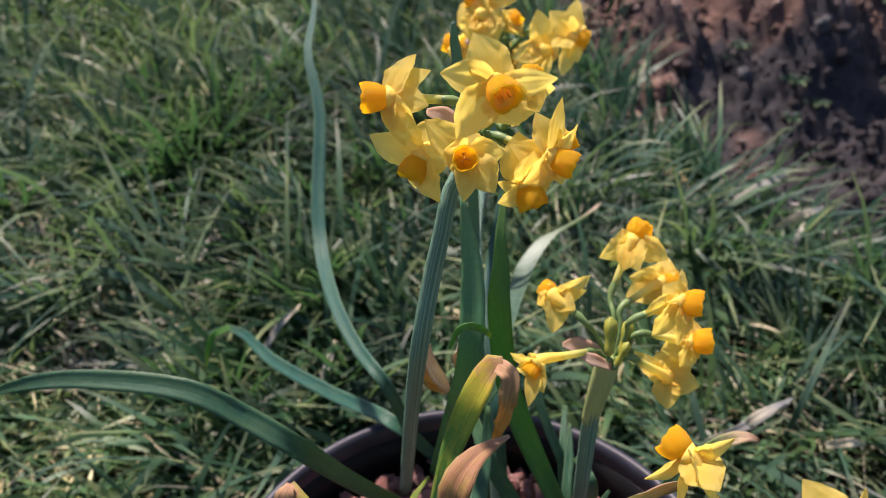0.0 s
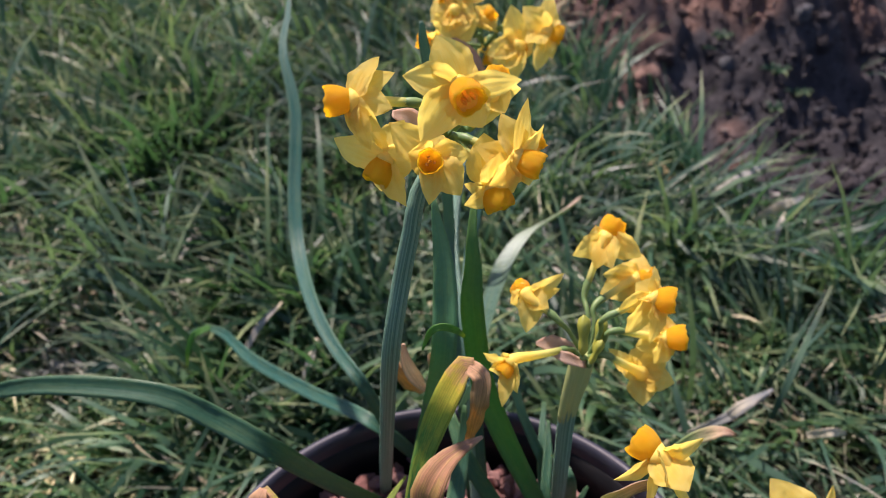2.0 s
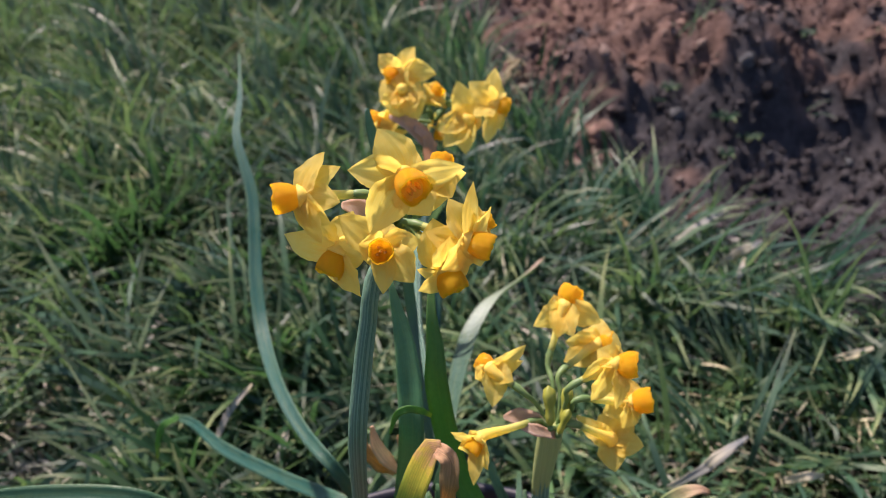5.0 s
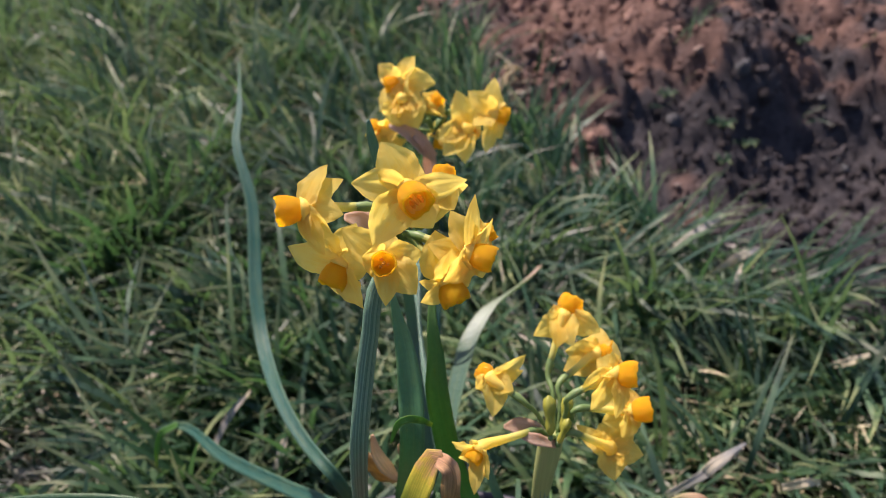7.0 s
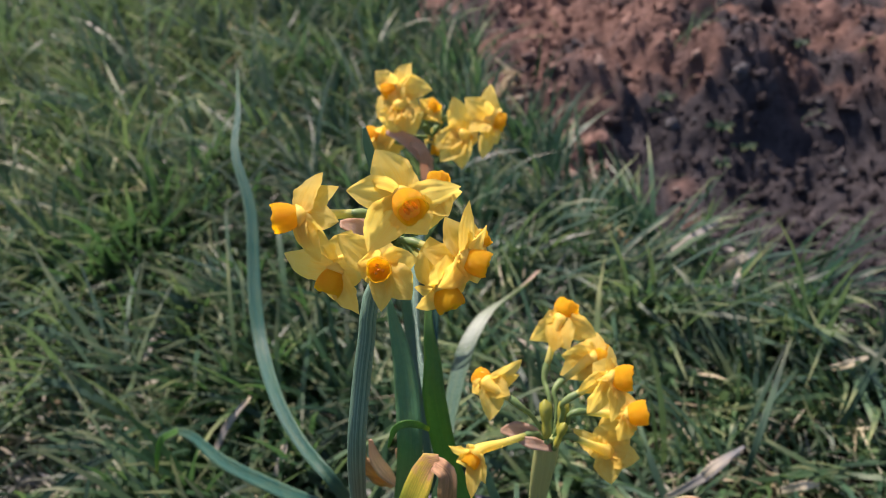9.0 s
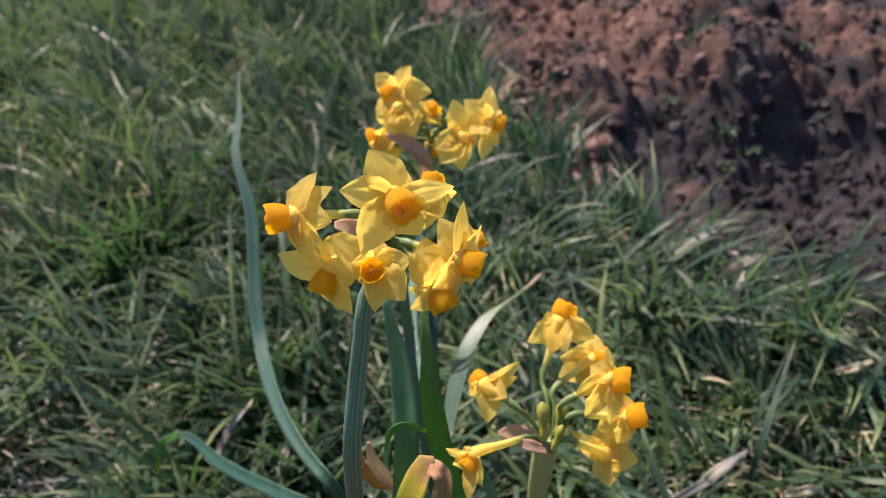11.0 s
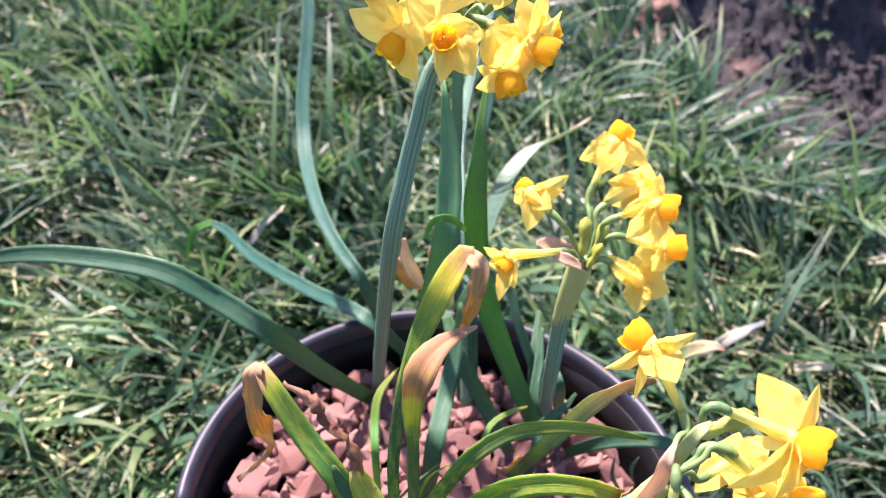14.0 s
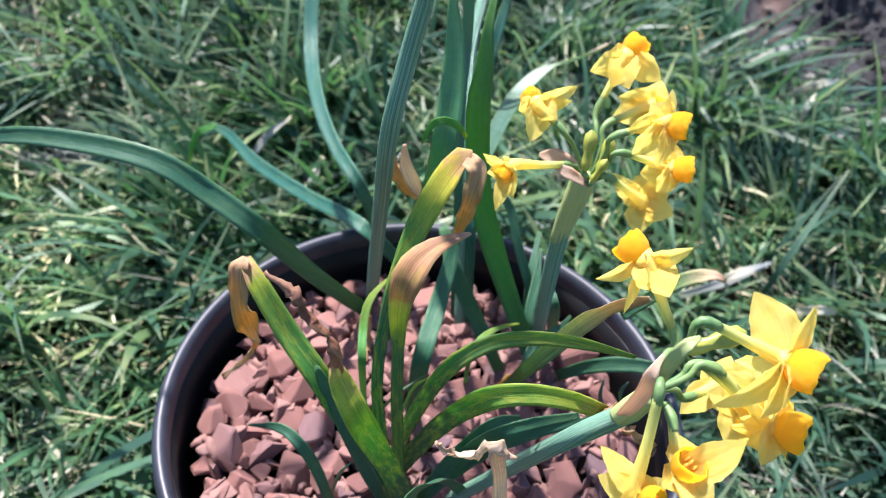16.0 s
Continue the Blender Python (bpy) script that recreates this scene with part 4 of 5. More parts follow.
strap_leaf(2, "green", [(0.0698, 0.0761, 0.2030), (0.0559, 0.0881, 0.2348), (0.0429, 0.1000, 0.2644), (0.0362, 0.1100, 0.2814), (0.0274, 0.1100, 0.2912), (0.0144, 0.1000, 0.2960), (0.0036, 0.0900, 0.2817)], [5, 6, 6, 5.5, 6, 6, 2])
strap_leaf(2, "green", [(0.0733, 0.0812, 0.2030), (0.0653, 0.0600, 0.2561), (0.0608, 0.0750, 0.2578), (0.0580, 0.0800, 0.2542)], [7, 8, 6, 1])
strap_leaf(2, "green", [(0.0555, 0.0830, 0.2030), (0.0548, 0.1000, 0.2368), (0.0588, 0.1300, 0.2469)], [4, 5, 3])
strap_leaf(2, "streak", [(0.0416, 0.0340, 0.2030), (0.0482, 0.0000, 0.2748), (0.0588, -0.0050, 0.3038), (0.0684, -0.0100, 0.3296), (0.0766, -0.0204, 0.3537), (0.0850, -0.0300, 0.3701)], [6, 8, 9, 9, 7, 2.5])
strap_leaf(2, "green", [(0.0767, 0.0534, 0.2030), (0.0894, 0.0400, 0.2318), (0.1056, 0.0350, 0.2442), (0.1229, 0.0300, 0.2490), (0.1424, 0.0300, 0.2344)], [6, 8, 9, 8, 5])
strap_leaf(2, "curl", [(0.0219, 0.0393, 0.2030), (0.0191, -0.0050, 0.2828), (0.0233, 0.0029, 0.2916), (0.0326, 0.0100, 0.2934), (0.0427, 0.0200, 0.2862)], [2, 2.5, 3, 2.5, 1])
strap_leaf(2, "green", [(0.0501, 0.0272, 0.2030), (0.0523, 0.0300, 0.2327), (0.0575, 0.0460, 0.2389), (0.0708, 0.0600, 0.2369), (0.0788, 0.0700, 0.2392)], [5, 6, 6, 5, 2])
strap_leaf(3, "green", [(0.0220, 0.0850, 0.2030), (0.0148, 0.1150, 0.2856), (0.0235, 0.1600, 0.2941), (0.0323, 0.2000, 0.2873), (0.0452, 0.2600, 0.2629), (0.0639, 0.3100, 0.2475), (0.0886, 0.3600, 0.2255), (0.1110, 0.4000, 0.2106), (0.1262, 0.4300, 0.2021)], [7, 8, 10, 13.5, 17.5, 18, 12.5, 11.5, 6], "pale")
strap_leaf(3, "glaucous", [(0.0120, 0.0900, 0.2030), (0.0049, 0.1150, 0.2868), (0.0001, 0.1366, 0.3378), (-0.0006, 0.1500, 0.3682), (-0.0041, 0.1340, 0.4311), (-0.0101, 0.1200, 0.4778), (-0.0128, 0.1137, 0.4971), (-0.0134, 0.1100, 0.5080)], [5, 5, 6, 6.5, 6.5, 6, 5, 2])
strap_leaf(3, "teal", [(0.0200, 0.0850, 0.2030), (0.0137, 0.1000, 0.2770), (0.0091, 0.1482, 0.2865), (0.0132, 0.2000, 0.3044), (0.0187, 0.2200, 0.3312), (0.0243, 0.2400, 0.3536)], [5, 6, 7, 8, 7, 5])
strap_leaf(3, "dead", [(-0.0335, 0.0800, 0.3389), (-0.0303, 0.0790, 0.3281), (-0.0241, 0.0780, 0.3197), (-0.0157, 0.0780, 0.3105)], [4, 9, 9, 4])
strap_leaf(3, "brown", [(-0.0075, 0.0600, 0.3366), (-0.0100, 0.0600, 0.3510), (-0.0090, 0.0600, 0.3625)], [4, 6, 2])
strap_leaf(3, "curl", [(-0.0144, 0.0300, 0.3873), (-0.0108, 0.0290, 0.3986), (-0.0059, 0.0290, 0.4017), (-0.0003, 0.0320, 0.3975), (0.0047, 0.0460, 0.3807)], [1, 3, 3.5, 3.2, 2])
strap_leaf(4, "paper", [(0.0054, -0.1000, 0.3580), (0.0119, -0.1000, 0.3514), (0.0202, -0.1000, 0.3513), (0.0239, -0.1000, 0.3578), (0.0288, -0.1000, 0.3581), (0.0352, -0.1000, 0.3531)], [1.5, 3, 4, 5, 6, 1], "crisp")
strap_leaf(4, "paper", [(0.0270, -0.1000, 0.3559), (0.0303, -0.0990, 0.3412), (0.0330, -0.0980, 0.3210), (0.0363, -0.0960, 0.2948)], [6, 5.5, 6, 7])
strap_leaf(2, "streak", [(0.0982, 0.0400, 0.2784), (0.1147, 0.0500, 0.2881), (0.1314, 0.0600, 0.2917), (0.1442, 0.0600, 0.2966), (0.1521, 0.0600, 0.2935)], [6, 8, 8, 7, 2])
strap_leaf(4, "tip", [(-0.0101, -0.0468, 0.2030), (-0.0273, -0.0485, 0.2651), (-0.0426, -0.0500, 0.3099), (-0.0612, -0.0393, 0.3324), (-0.0753, -0.0300, 0.3521), (-0.0822, -0.0220, 0.3576)], [9, 10, 11, 10.5, 9, 5])
strap_leaf(4, "dead", [(-0.0810, -0.0230, 0.3589), (-0.0830, -0.0280, 0.3562), (-0.0833, -0.0310, 0.3410), (-0.0812, -0.0310, 0.3244), (-0.0778, -0.0300, 0.3114)], [4, 8, 10.5, 10, 3])
strap_leaf(4, "brown", [(-0.0780, -0.0300, 0.3118), (-0.0860, -0.0200, 0.2868), (-0.1021, -0.0150, 0.2596)], [3, 3, 3])
strap_leaf(4, "yellow", [(0.0016, -0.0453, 0.2030), (-0.0121, -0.0668, 0.2791), (-0.0225, -0.0900, 0.3485), (-0.0308, -0.0850, 0.3650), (-0.0334, -0.0830, 0.3728)], [9, 10, 11, 9.5, 5])
strap_leaf(4, "crinkled", [(-0.0327, -0.0830, 0.3716), (-0.0336, -0.0816, 0.3818), (-0.0385, -0.0800, 0.3894), (-0.0436, -0.0788, 0.3938), (-0.0475, -0.0773, 0.4027), (-0.0534, -0.0761, 0.4057), (-0.0583, -0.0750, 0.4091)], [6, 5, 5.5, 4, 5, 3.5, 1], "crisp")
strap_leaf(4, "streak2", [(-0.0129, -0.0114, 0.2030), (-0.0039, -0.0382, 0.2830), (0.0066, -0.0700, 0.3607), (0.0201, -0.0649, 0.3724), (0.0368, -0.0600, 0.3734), (0.0567, -0.0576, 0.3707), (0.0792, -0.0550, 0.3631)], [7, 7, 7, 6.5, 6, 5, 1.5])
strap_leaf(4, "yellow", [(-0.0114, -0.0236, 0.2030), (0.0059, -0.0530, 0.2936), (0.0204, -0.0800, 0.3575), (0.0358, -0.0825, 0.3688), (0.0517, -0.0850, 0.3717), (0.0650, -0.0850, 0.3666)], [8, 9, 9.5, 8.5, 7.5, 6])
strap_leaf(4, "brown", [(0.0643, -0.0870, 0.3694), (0.0736, -0.0882, 0.3641), (0.0866, -0.0900, 0.3514)], [7, 7, 5], "crisp")
strap_leaf(4, "green", [(0.0039, -0.0385, 0.2030), (0.0169, -0.0343, 0.2387), (0.0335, -0.0300, 0.2665), (0.0477, -0.0200, 0.2617)], [8, 10, 9, 3])
strap_leaf(4, "green", [(0.0183, -0.0108, 0.2030), (0.0293, -0.0500, 0.2870), (0.0476, -0.0500, 0.3023), (0.0668, -0.0500, 0.3129)], [5, 6, 6, 3])
strap_leaf(4, "green", [(-0.0407, -0.0507, 0.2030), (-0.0495, -0.0473, 0.2376), (-0.0578, -0.0450, 0.2555), (-0.0687, -0.0383, 0.2567), (-0.0869, -0.0300, 0.2427)], [5, 6, 6, 5, 1], "grass")
strap_leaf(4, "green", [(0.0292, -0.0335, 0.2030), (0.0134, -0.0704, 0.2812), (0.0013, -0.1100, 0.3395), (-0.0053, -0.1300, 0.3549)], [6, 7, 8, 6])
strap_leaf(3, "paper", [(-0.0255, 0.0790, 0.3454), (-0.0239, 0.0770, 0.3346), (-0.0200, 0.0760, 0.3244), (-0.0146, 0.0770, 0.3132)], [2, 7, 8, 3])
strap_leaf(2, "green", [(0.0646, 0.0623, 0.2030), (0.0552, 0.0700, 0.2297), (0.0573, 0.0900, 0.2431), (0.0591, 0.1100, 0.2522)], [5, 6, 6, 2])
strap_leaf(4, "green", [(-0.0118, -0.0453, 0.2030), (-0.0225, -0.0500, 0.2430), (-0.0335, -0.0520, 0.2838), (-0.0438, -0.0500, 0.3139), (-0.0477, -0.0480, 0.3235)], [7, 8, 8, 6, 2])
strap_leaf(4, "green", [(0.0079, -0.0329, 0.2030), (0.0235, -0.0300, 0.2275), (0.0383, -0.0300, 0.2497), (0.0580, -0.0300, 0.2682), (0.0796, -0.0300, 0.2835)], [6, 7, 7, 6, 2])
strap_leaf(4, "brown", [(-0.0403, 0.0469, 0.2030), (-0.0396, 0.0600, 0.2084), (-0.0390, 0.0620, 0.2274)], [7, 8, 4])
strap_leaf(4, "dead", [(0.0380, 0.0376, 0.2030), (0.0468, 0.0300, 0.2263), (0.0550, 0.0300, 0.2359)], [4, 6, 3])
strap_leaf(1, "curl", [(-0.0147, 0.0030, 0.2030), (-0.0068, -0.0200, 0.2750), (0.0037, -0.0200, 0.2899)], [1.2, 1.6, 0.6])

stem(1, [(-0.0416, 0.0982, 0.2030), (-0.0339, 0.0528, 0.3179), (-0.0271, 0.0100, 0.4049), (-0.0214, 0.0120, 0.4425), (-0.0169, 0.0140, 0.4657), (-0.0143, 0.0160, 0.4798)], [3.8, 3.9, 3.9, 3.7, 3.4, 3.2])
stem(2, [(0.0644, 0.0798, 0.2030), (0.0582, 0.0520, 0.2704), (0.0572, 0.0470, 0.3226), (0.0590, 0.0460, 0.3458)], [3.8, 4.2, 4.5, 4.6])
stem(3, [(0.0160, 0.0850, 0.2030), (0.0118, 0.1100, 0.2628), (0.0059, 0.1400, 0.3080), (0.0023, 0.1900, 0.3293), (0.0088, 0.2400, 0.3514), (0.0216, 0.2800, 0.3839)], [4, 4, 4, 3.8, 3.5, 3.2])
stem(4, [(0.0202, -0.0354, 0.2030), (0.0394, -0.0678, 0.2924), (0.0501, -0.1000, 0.3683), (0.0634, -0.1000, 0.3845), (0.0694, -0.1000, 0.3914)], [4, 4.1, 4, 4, 4])

flower(1, (-0.0362, 0.0120, 0.5210), (-0.0091, -0.0008, 0.0003), 0.0053, (-0.0157, 0.0140, 0.5189), [(9.0, 7.5, 13.2, 9.6), (14.9, 5.2, 7.9, 8.7), (14.6, -5.7, -0.3, 10.0), (10.6, -7.2, -7.7, 11.0), (1.4, -6.2, -10.3, 7.8), (6.7, -8.6, -14.4, 10.0)], 40)
flower(1, (0.0009, 0.0040, 0.5298), (0.0030, -0.0095, -0.0007), 0.0057, (-0.0026, 0.0187, 0.5207), [(-7.9, 8.2, 14.6, 13.7), (-18.9, 0.8, 3.6, 11.5), (20.0, -1.1, 2.8, 9.3), (2.3, 13.2, 4.6, 8.8), (-12.9, -10.1, -15.2, 13.3), (7.3, -8.6, -10.6, 14.6)], 41)
flower(1, (-0.0092, 0.0000, 0.5039), (-0.0003, -0.0068, 0.0040), 0.0045, (-0.0078, 0.0141, 0.4975), [(-13.9, 6.0, 11.7, 11.4), (13.8, 1.0, 2.0, 10.5), (10.1, -7.9, -9.0, 12.3), (-0.7, -11.5, -10.1, 8.2), (-7.6, -1.2, 3.8, 11.4), (4.6, 8.3, 5.3, 9.1)], 42)
flower(1, (-0.0248, 0.0060, 0.5006), (-0.0043, -0.0052, -0.0057), 0.0050, (-0.0166, 0.0170, 0.5024), [(-18.2, 1.7, 7.1, 11.2), (-8.4, 9.2, 11.7, 9.8), (6.3, 11.4, 9.5, 10.7), (10.5, -3.9, 1.2, 11.2), (7.3, -11.1, -12.0, 11.2), (-1.9, -0.2, -12.5, 7.9)], 43)
flower(1, (0.0218, 0.0100, 0.4985), (0.0083, -0.0026, -0.0026), 0.0051, (0.0046, 0.0200, 0.5006), [(3.0, 10.3, 18.6, 7.6), (9.4, 6.5, 9.8, 6.2), (-5.3, 6.2, 14.9, 11.4), (4.8, -2.0, -10.3, 8.1), (-15.1, 0.4, 5.0, 9.5), (-9.8, -11.8, -3.9, 11.9)], 44)
flower(1, (0.0129, 0.0060, 0.4891), (0.0030, -0.0052, -0.0062), 0.0056, (0.0030, 0.0200, 0.4982), [(-9.9, -6.3, -4.1, 8.1), (-3.1, 10.2, 16.3, 15.3), (9.2, 1.9, 4.0, 10.5), (-10.3, 0.6, 0.6, 8.1), (11.0, 7.8, 11.2, 11.9), (2.2, 0.6, 14.1, 13.4)], 45)
flower(1, (0.0136, 0.0260, 0.5180), (0.0015, 0.0053, 0.0050), 0.0043, (0.0082, 0.0247, 0.5079), [(3.5, -7.6, -6.0, 10.5), (-5.6, -7.2, -12.1, 11.5), (-9.2, -5.9, -10.2, 9.6), (9.5, -1.0, -0.3, 8.6), (-7.8, 1.8, -3.9, 8.6), (5.5, 7.3, 2.7, 8.6)], 46)
flower(1, (0.0277, 0.0300, 0.4922), (0.0055, 0.0016, 0.0016), 0.0035, (0.0164, 0.0303, 0.4909), [(0.5, -6.2, -9.0, 9.1), (-7.2, 3.0, 4.0, 10.1), (-1.3, 5.8, 8.2, 8.6), (4.2, -1.6, -4.6, 7.6), (-7.0, -3.5, -2.3, 9.1), (2.9, 5.2, 3.0, 7.6)], 47)
flower(2, (0.0750, 0.0880, 0.4068), (0.0051, 0.0062, 0.0046), 0.0061, (0.0658, 0.0750, 0.3882), [(-16.4, -4.5, -8.3, 11.3), (-8.0, 3.7, -2.0, 10.6), (15.7, -9.5, -6.3, 13.1), (1.4, -14.4, -8.6, 14.4), (-5.9, -12.3, -10.6, 11.3), (10.4, 3.2, -2.1, 10.6)], 48)
flower(2, (0.0921, 0.0850, 0.3818), (0.0086, 0.0019, -0.0006), 0.0057, (0.0723, 0.0700, 0.3816), [(-17.9, -2.2, -7.0, 14.1), (-16.1, 3.9, 0.4, 11.6), (2.9, 9.9, 9.1, 12.2), (5.4, -8.4, -7.6, 12.2), (-5.3, -9.2, -5.4, 12.8), (-6.2, 9.5, 3.0, 12.2)], 49)
flower(2, (0.0922, 0.0500, 0.3987), (0.0089, -0.0018, -0.0001), 0.0063, (0.0733, 0.0470, 0.3924), [(-17.0, -3.3, -3.5, 10.0), (-12.6, -9.5, -13.4, 12.9), (-2.5, -14.0, -14.9, 10.0), (-8.4, 6.2, 4.6, 12.3), (0.9, 12.7, 9.2, 10.0), (4.1, -7.4, -8.8, 10.0)], 50)
flower(2, (0.1026, 0.0550, 0.3695), (0.0094, -0.0010, 0.0013), 0.0063, (0.0783, 0.0500, 0.3791), [(-14.4, -1.0, -4.9, 11.7), (-6.7, -9.1, -8.1, 13.0), (0.8, -5.5, -6.9, 11.7), (-3.4, 8.9, 8.5, 13.0), (-14.4, 5.4, 1.4, 11.1), (2.3, 10.0, 4.7, 11.1)], 51)
flower(2, (0.0914, 0.0500, 0.3513), (0.0051, 0.0028, -0.0066), 0.0050, (0.0741, 0.0460, 0.3665), [(0.7, -11.4, -11.3, 13.1), (15.5, -6.4, -0.8, 13.1), (7.4, 7.6, 10.1, 16.9), (-11.6, 2.3, 5.3, 10.6), (-14.5, 10.5, 6.9, 8.7), (12.6, 2.0, 4.2, 13.7)], 52)
flower(2, (0.0343, 0.0600, 0.3938), (-0.0037, 0.0059, 0.0006), 0.0048, (0.0449, 0.0520, 0.3890), [(17.6, 4.3, 8.6, 7.8), (15.3, -1.9, 4.1, 6.6), (9.5, -8.6, -1.3, 10.2), (-0.8, -13.4, -12.0, 12.0), (-7.4, -2.4, -3.5, 10.8), (-5.5, 4.5, 0.2, 9.6)], 53)
flower(2, (0.0245, 0.0240, 0.3837), (-0.0040, -0.0035, -0.0030), 0.0040, (0.0504, 0.0420, 0.3748), [(-12.0, 2.8, 4.2, 6.8), (-3.4, 5.5, 1.2, 9.6), (3.8, -6.0, -1.3, 7.9), (-4.3, -13.8, -12.5, 6.8), (2.3, -9.7, -8.6, 7.9), (-9.1, 1.4, -5.2, 8.5)], 54)
flower(3, (0.0045, 0.2850, 0.4539), (-0.0104, -0.0012, -0.0014), 0.0051, (0.0198, 0.2860, 0.4362), [(-13.3, 4.1, 11.0, 14.5), (11.1, 8.6, 12.9, 12.9), (22.9, -2.1, -2.0, 14.5), (12.3, 7.9, 2.6, 11.3), (-15.0, -7.4, -16.1, 15.3), (4.2, -11.8, -5.9, 13.7)], 55)
flower(3, (0.0050, 0.2750, 0.4460), (-0.0005, 0.0007, -0.0081), 0.0051, (0.0156, 0.2830, 0.4322), [(-5.7, -6.6, -16.4, 19.2), (9.5, -8.4, -17.1, 18.4), (-10.1, -3.3, -7.2, 14.4), (13.6, -2.0, -3.3, 17.6), (2.5, 9.0, 10.0, 14.4), (2.3, -11.4, -13.1, 16.0)], 56)
flower(3, (0.0639, 0.2620, 0.4370), (0.0078, -0.0012, -0.0024), 0.0061, (0.0393, 0.2800, 0.4333), [(-0.8, 9.6, 20.7, 13.5), (-17.0, 7.4, 13.6, 15.1), (1.8, -7.2, -14.2, 11.1), (-8.5, -10.0, -21.6, 14.3), (-16.0, -6.2, -3.7, 14.3), (6.6, 10.8, 3.4, 10.3)], 57)
flower(3, (0.0459, 0.2660, 0.4263), (0.0033, 0.0049, -0.0058), 0.0048, (0.0380, 0.2840, 0.4284), [(-17.3, -6.5, -14.9, 15.3), (-3.2, -11.1, -19.5, 13.7), (-9.7, 4.2, 7.6, 13.7), (8.6, -0.9, -4.3, 16.1), (-20.9, -1.3, -5.0, 13.7), (-5.7, 10.1, 22.8, 15.3)], 58)
flower(3, (-0.0098, 0.2850, 0.4202), (-0.0089, 0.0021, 0.0022), 0.0060, (0.0013, 0.2824, 0.4175), [(12.6, -6.1, -10.6, 18.2), (-2.3, -6.8, -7.4, 14.1), (5.8, 2.9, 6.4, 14.1), (11.2, -4.3, 1.1, 16.6), (-4.1, 6.4, 3.9, 10.8), (18.3, -3.2, -5.8, 16.6)], 59)
flower(3, (0.0287, 0.2900, 0.4114), (-0.0006, -0.0036, -0.0084), 0.0050, (0.0292, 0.2932, 0.4189), [(-8.2, 1.0, 3.6, 14.3), (6.6, -2.3, -3.7, 15.2), (-2.4, 2.6, 9.4, 14.3), (10.1, -4.7, -7.9, 14.3), (-5.8, -2.6, -5.9, 12.6), (5.2, 4.3, 5.2, 12.6)], 60)
flower(3, (0.0249, 0.2850, 0.4362), (0.0053, 0.0031, 0.0047), 0.0045, (0.0199, 0.2821, 0.4318), [(-6.4, 3.5, 7.8, 13.1), (5.9, -3.9, -3.6, 13.9), (-4.2, -4.3, -3.4, 13.9), (7.6, -4.3, -8.3, 14.7), (-8.3, -0.9, -0.6, 12.3), (3.0, 5.3, 7.9, 12.3)], 61)
flower(4, (0.1107, -0.0950, 0.4191), (0.0091, -0.0051, 0.0003), 0.0069, (0.0841, -0.0940, 0.4313), [(-11.7, 17.3, 11.0, 15.8), (7.0, 14.0, 12.1, 9.1), (-19.9, -10.2, -15.3, 10.3), (-8.3, -16.6, -9.0, 10.3), (-3.2, -17.1, -1.1, 11.5), (-12.7, 5.2, -9.3, 11.1)], 62)
flower(4, (0.1170, -0.0980, 0.3893), (0.0093, -0.0040, 0.0014), 0.0068, (0.0931, -0.0920, 0.4069), [(-4.3, -10.9, -8.3, 13.9), (-0.1, 5.8, 8.7, 12.7), (-13.5, 0.3, -5.4, 10.6), (5.6, 6.5, 4.9, 9.3), (4.0, -9.2, -5.4, 8.5), (-9.9, -5.6, -5.0, 10.1)], 63)
flower(4, (0.1116, -0.0660, 0.3655), (0.0088, 0.0007, -0.0014), 0.0060, (0.0920, -0.0850, 0.3820), [(-14.9, -7.3, -10.4, 11.0), (1.0, 8.8, 7.7, 11.5), (-7.9, 7.8, -0.6, 10.0), (3.7, -10.8, -4.4, 12.4), (13.3, 5.9, 6.8, 11.5), (-7.8, -3.8, 1.6, 9.6)], 64)
flower(4, (0.1118, -0.0880, 0.3856), (0.0053, 0.0023, -0.0058), 0.0047, (0.0901, -0.0900, 0.4054), [(-9.3, 10.1, 5.4, 12.2), (-14.4, 4.3, -2.3, 10.9), (-6.9, -11.5, -10.6, 13.1), (4.3, -14.7, -7.2, 12.6), (9.5, 2.7, 6.8, 11.8), (-4.9, -7.3, 1.0, 13.1)], 65)
flower(4, (0.0823, -0.1220, 0.3919), (0.0019, 0.0001, 0.0070), 0.0055, (0.0792, -0.1080, 0.3979), [(9.1, -8.4, 0.4, 12.3), (17.7, 6.1, 11.8, 11.1), (-6.7, -6.1, 0.2, 9.1), (-2.0, 10.8, 4.7, 9.5), (9.6, 6.9, 4.2, 11.1), (0.9, -13.9, 0.2, 9.9)], 66)
flower(4, (0.0711, -0.1280, 0.3845), (0.0048, -0.0031, 0.0026), 0.0050, (0.0697, -0.1120, 0.4167), [(-13.7, 13.5, 5.1, 8.7), (-14.0, 5.0, 1.4, 9.5), (-1.5, 3.9, 7.4, 8.7), (-7.8, -4.4, -2.7, 9.1), (1.6, -8.1, 1.2, 8.0), (8.2, 6.4, 1.1, 8.0)], 67)
flower(4, (0.0674, -0.0600, 0.4220), (-0.0067, 0.0058, 0.0023), 0.0059, (0.0804, -0.0750, 0.4052), [(15.6, 1.5, 6.5, 6.8), (-14.4, -5.5, -7.6, 6.0), (8.2, -14.1, -2.6, 15.4), (-4.1, -13.9, -13.5, 4.3), (0.6, -13.5, -0.4, 12.0), (9.7, -0.6, -3.4, 10.7)], 68)

bud(2, (0.0591, 0.0400, 0.3850), (0.023, 0.463, 0.886), 1)
bud(2, (0.0686, 0.0500, 0.3755), (0.224, 0.528, 0.819), 0.95)
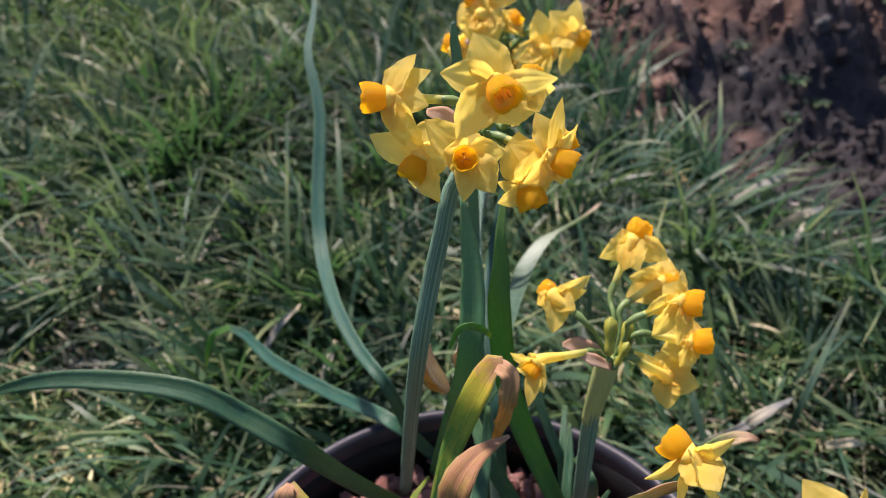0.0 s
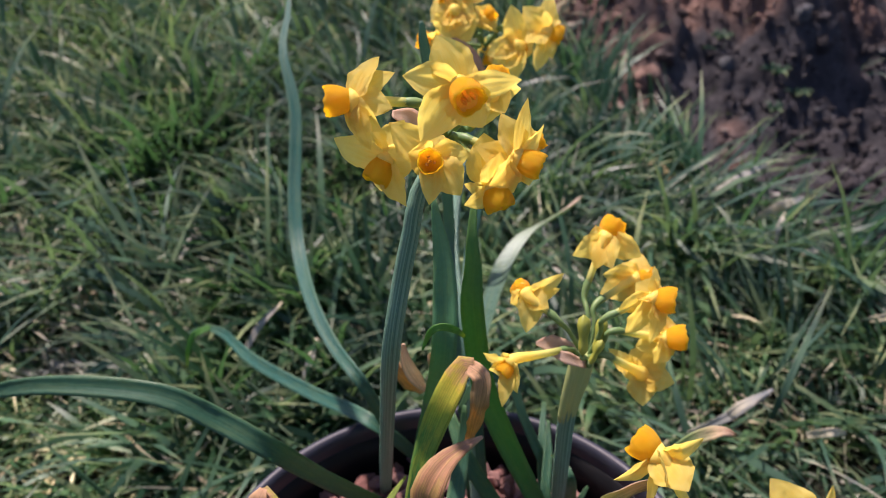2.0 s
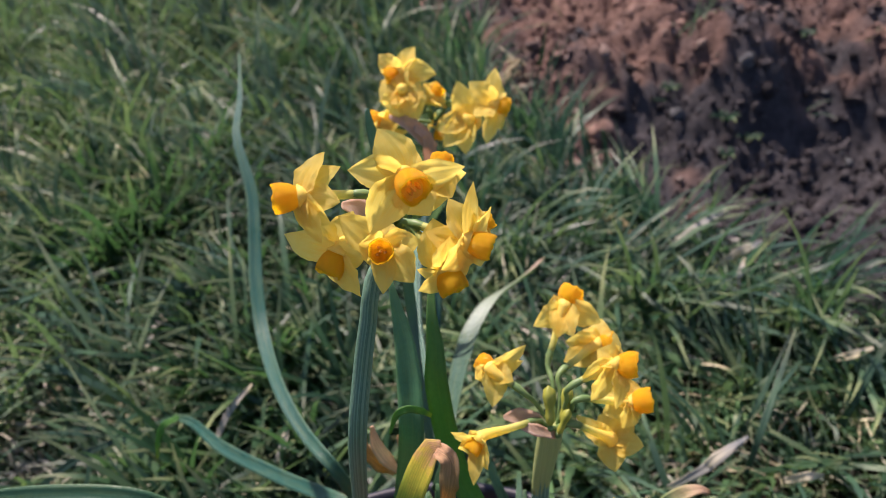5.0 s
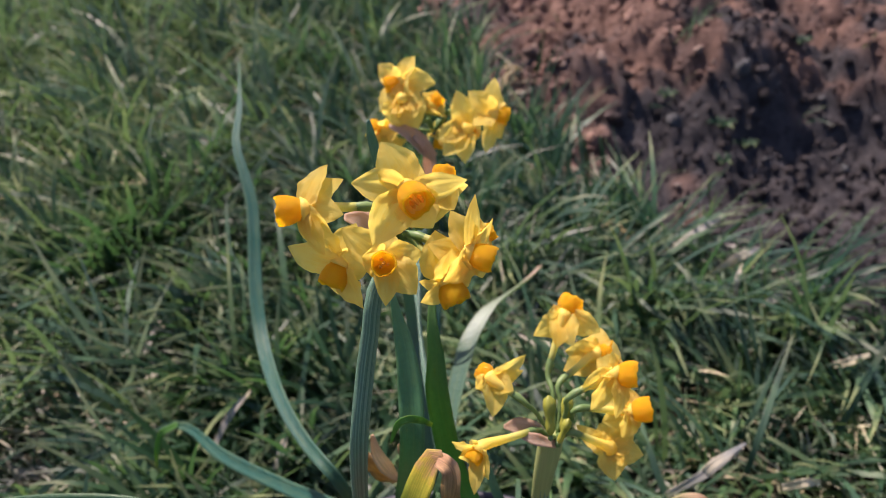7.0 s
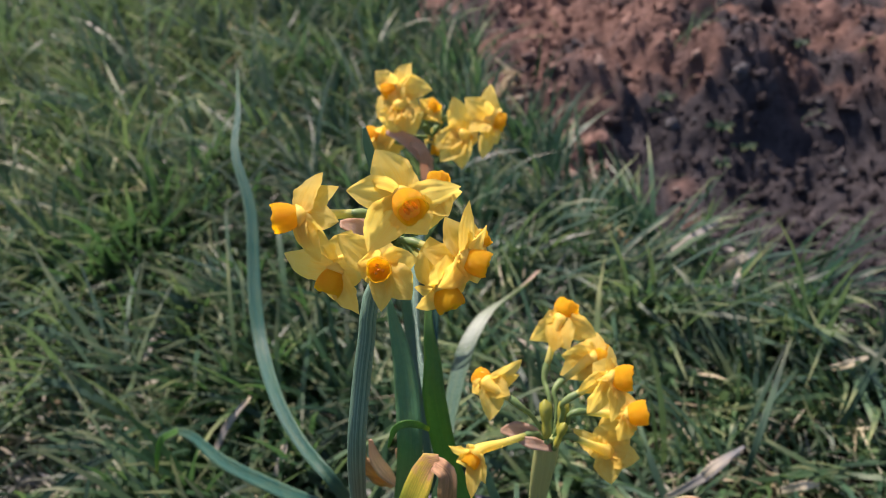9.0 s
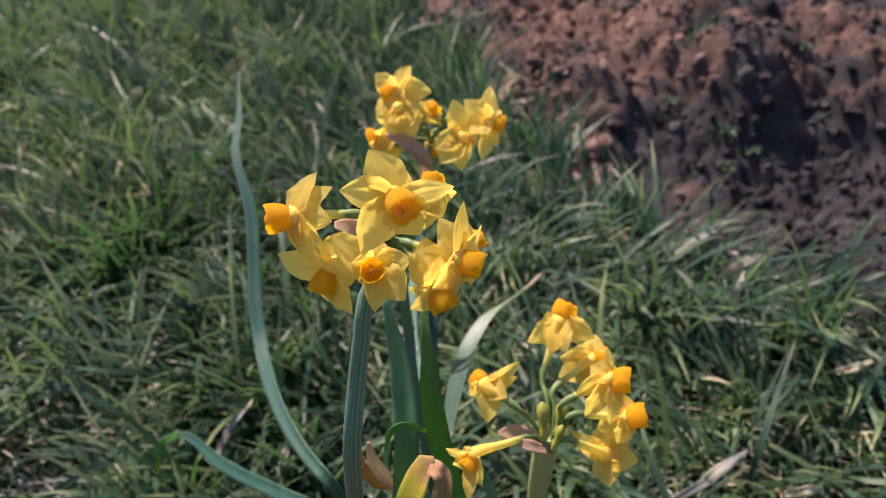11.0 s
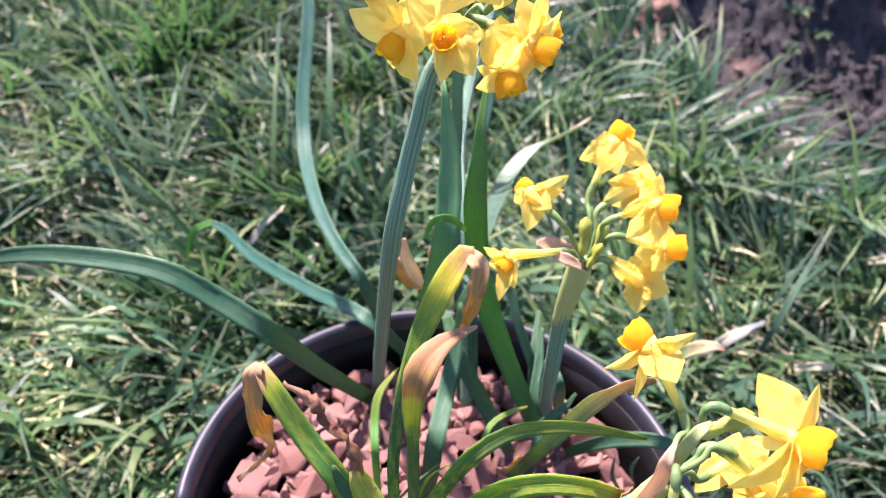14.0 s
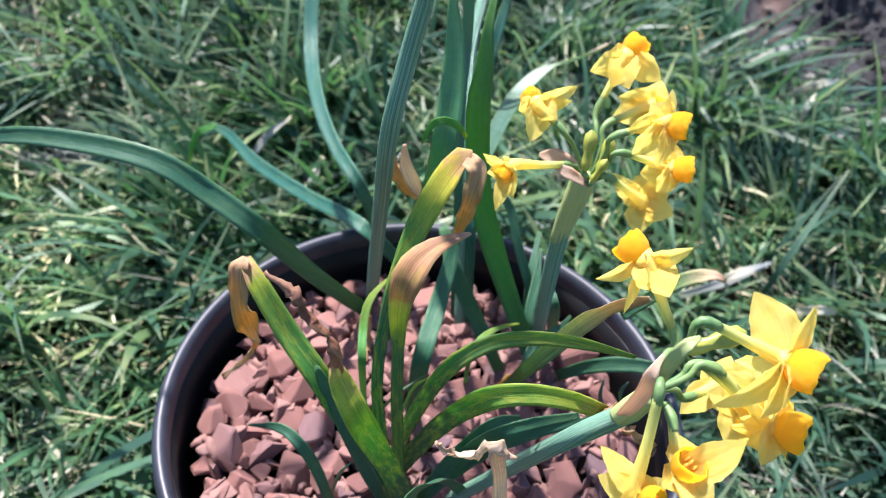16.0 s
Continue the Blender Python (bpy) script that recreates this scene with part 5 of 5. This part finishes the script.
bud(2, (0.0659, 0.0400, 0.3746), (0.401, 0.281, 0.872), 0.7)
bud(4, (0.0866, -0.0940, 0.4229), (0.86, 0.25, 0.3), 1.05)
spathe(1, [(-0.0046, 0.0360, 0.4878), (-0.0104, 0.0300, 0.4971), (-0.0171, 0.0280, 0.5045), (-0.0230, 0.0260, 0.5079)], [4, 9, 9, 3], True)
spathe(2, [(0.0605, 0.0450, 0.3619), (0.0536, 0.0450, 0.3712), (0.0451, 0.0450, 0.3758), (0.0385, 0.0450, 0.3765)], [4, 9, 9, 2], True)
spathe(2, [(0.0622, 0.0400, 0.3667), (0.0524, 0.0380, 0.3735), (0.0436, 0.0400, 0.3761)], [4, 6, 2], True)
spathe(3, [(0.0237, 0.2750, 0.4025), (0.0158, 0.2700, 0.4147), (0.0055, 0.2680, 0.4265), (-0.0050, 0.2680, 0.4312)], [6, 14, 12, 3], True)
spathe(3, [(0.0202, 0.2720, 0.3883), (0.0196, 0.2700, 0.4029), (0.0176, 0.2680, 0.4155), (0.0106, 0.2660, 0.4230)], [8, 10, 9, 4], True)
spathe(4, [(0.0645, -0.1030, 0.3915), (0.0674, -0.1050, 0.4062), (0.0678, -0.1050, 0.4168), (0.0709, -0.1000, 0.4214)], [4.5, 5.5, 4.5, 1], True)
spathe(4, [(0.0730, -0.1000, 0.4034), (0.0722, -0.1040, 0.4221), (0.0748, -0.1040, 0.4317), (0.0795, -0.1000, 0.4314)], [3, 4.5, 4, 1.5], False)
sheath(2, [(0.0569, 0.0470, 0.3226), (0.0584, 0.0460, 0.3399), (0.0603, 0.0460, 0.3542), (0.0617, 0.0470, 0.3653)], [4.6, 5.6, 6.4, 6.2])
sheath(4, [(0.0650, -0.1000, 0.3862), (0.0683, -0.1000, 0.3922), (0.0724, -0.0990, 0.3987)], [4.3, 5, 4.6])

# ---- gravel ----
stone_meshes = []
rg = random.Random(21)
for k in range(16):
    bm = bmesh.new()
    ax = (1.0, rg.uniform(0.62, 0.95), rg.uniform(0.45, 0.75))
    for _ in range(11):
        v = Vector([rg.uniform(-1, 1) for _ in range(3)])
        v = v / max(abs(c) for c in v) * rg.uniform(0.72, 1.0)
        v = v.lerp(v.normalized(), 0.45)
        bm.verts.new([v[i] * ax[i] for i in range(3)])
    res = bmesh.ops.convex_hull(bm, input=bm.verts)
    bmesh.ops.delete(bm, geom=[g for g in res["geom_interior"] if isinstance(g, bmesh.types.BMVert)], context="VERTS")
    bmesh.ops.dissolve_limit(bm, angle_limit=radians(14), verts=bm.verts, edges=bm.edges)
    bmesh.ops.bevel(bm, geom=bm.edges[:], offset=0.07, segments=1, affect="EDGES", clamp_overlap=True)
    d = bpy.data.meshes.new("stone")
    bm.to_mesh(d)
    bm.free()
    d.materials.append(M_STONE)
    stone_meshes.append(d)
gravel = new("gravel", None)
gravel.location = (0, 0, 0.19)
gravel.empty_display_size = 0.02
tagged(gravel, "reddish-pink angular gravel covering the pot soil", "gravel")
placed = []
tries = 0
while len(placed) < 300 and tries < 60000:
    tries += 1
    a, r = rg.uniform(0, 6.283), 0.126 * math.sqrt(rg.random())
    x, y = r * math.cos(a), r * math.sin(a)
    s = rg.choice((0.0080, 0.0097, 0.0115, 0.0133, 0.0152)) * rg.uniform(0.9, 1.12)
    if r + s * 0.75 > 0.1275 or any((x - q[0]) ** 2 + (y - q[1]) ** 2 < (0.57 * (s + q[2])) ** 2 for q in placed):
        if tries < 40000 or r + s * 0.75 > 0.1275:
            continue
        s = 0.0045
        if any((x - q[0]) ** 2 + (y - q[1]) ** 2 < (0.72 * (s + q[2])) ** 2 for q in placed):
            continue
    placed.append((x, y, s))
    ob = part("stone", rg.choice(stone_meshes), gravel)
    ob.location = (x, y, 0.006 + rg.uniform(0.0, 0.006))
    ob.rotation_euler = (rg.uniform(-0.6, 0.6) + rg.choice((0, math.pi)), rg.uniform(-0.6, 0.6), rg.uniform(0, 6.28))
    ob.scale = (s * rg.uniform(0.9, 1.15), s, s * rg.uniform(0.9, 1.2))
uv_, uf = [], []
for k in range(760):
    src = rg.choice(stone_meshes)
    a, r = rg.uniform(0, 6.283), 0.122 * math.sqrt(rg.random())
    s = rg.uniform(0.006, 0.0105)
    m = Matrix.Translation((r * math.cos(a), r * math.sin(a), 0.0035 + rg.uniform(0, 0.005))) @ Euler([rg.uniform(0, 6.28) for _ in range(3)]).to_matrix().to_4x4() @ Matrix.Scale(s, 4)
    o = len(uv_)
    uv_.extend(m @ v.co for v in src.vertices)
    uf.extend([i + o for i in p.vertices] for p in src.polygons)
tagged(part("lower_stones", mesh_of("lower_stones", uv_, uf, M_STONE_UNDER, None, False), gravel), kind="stuff")
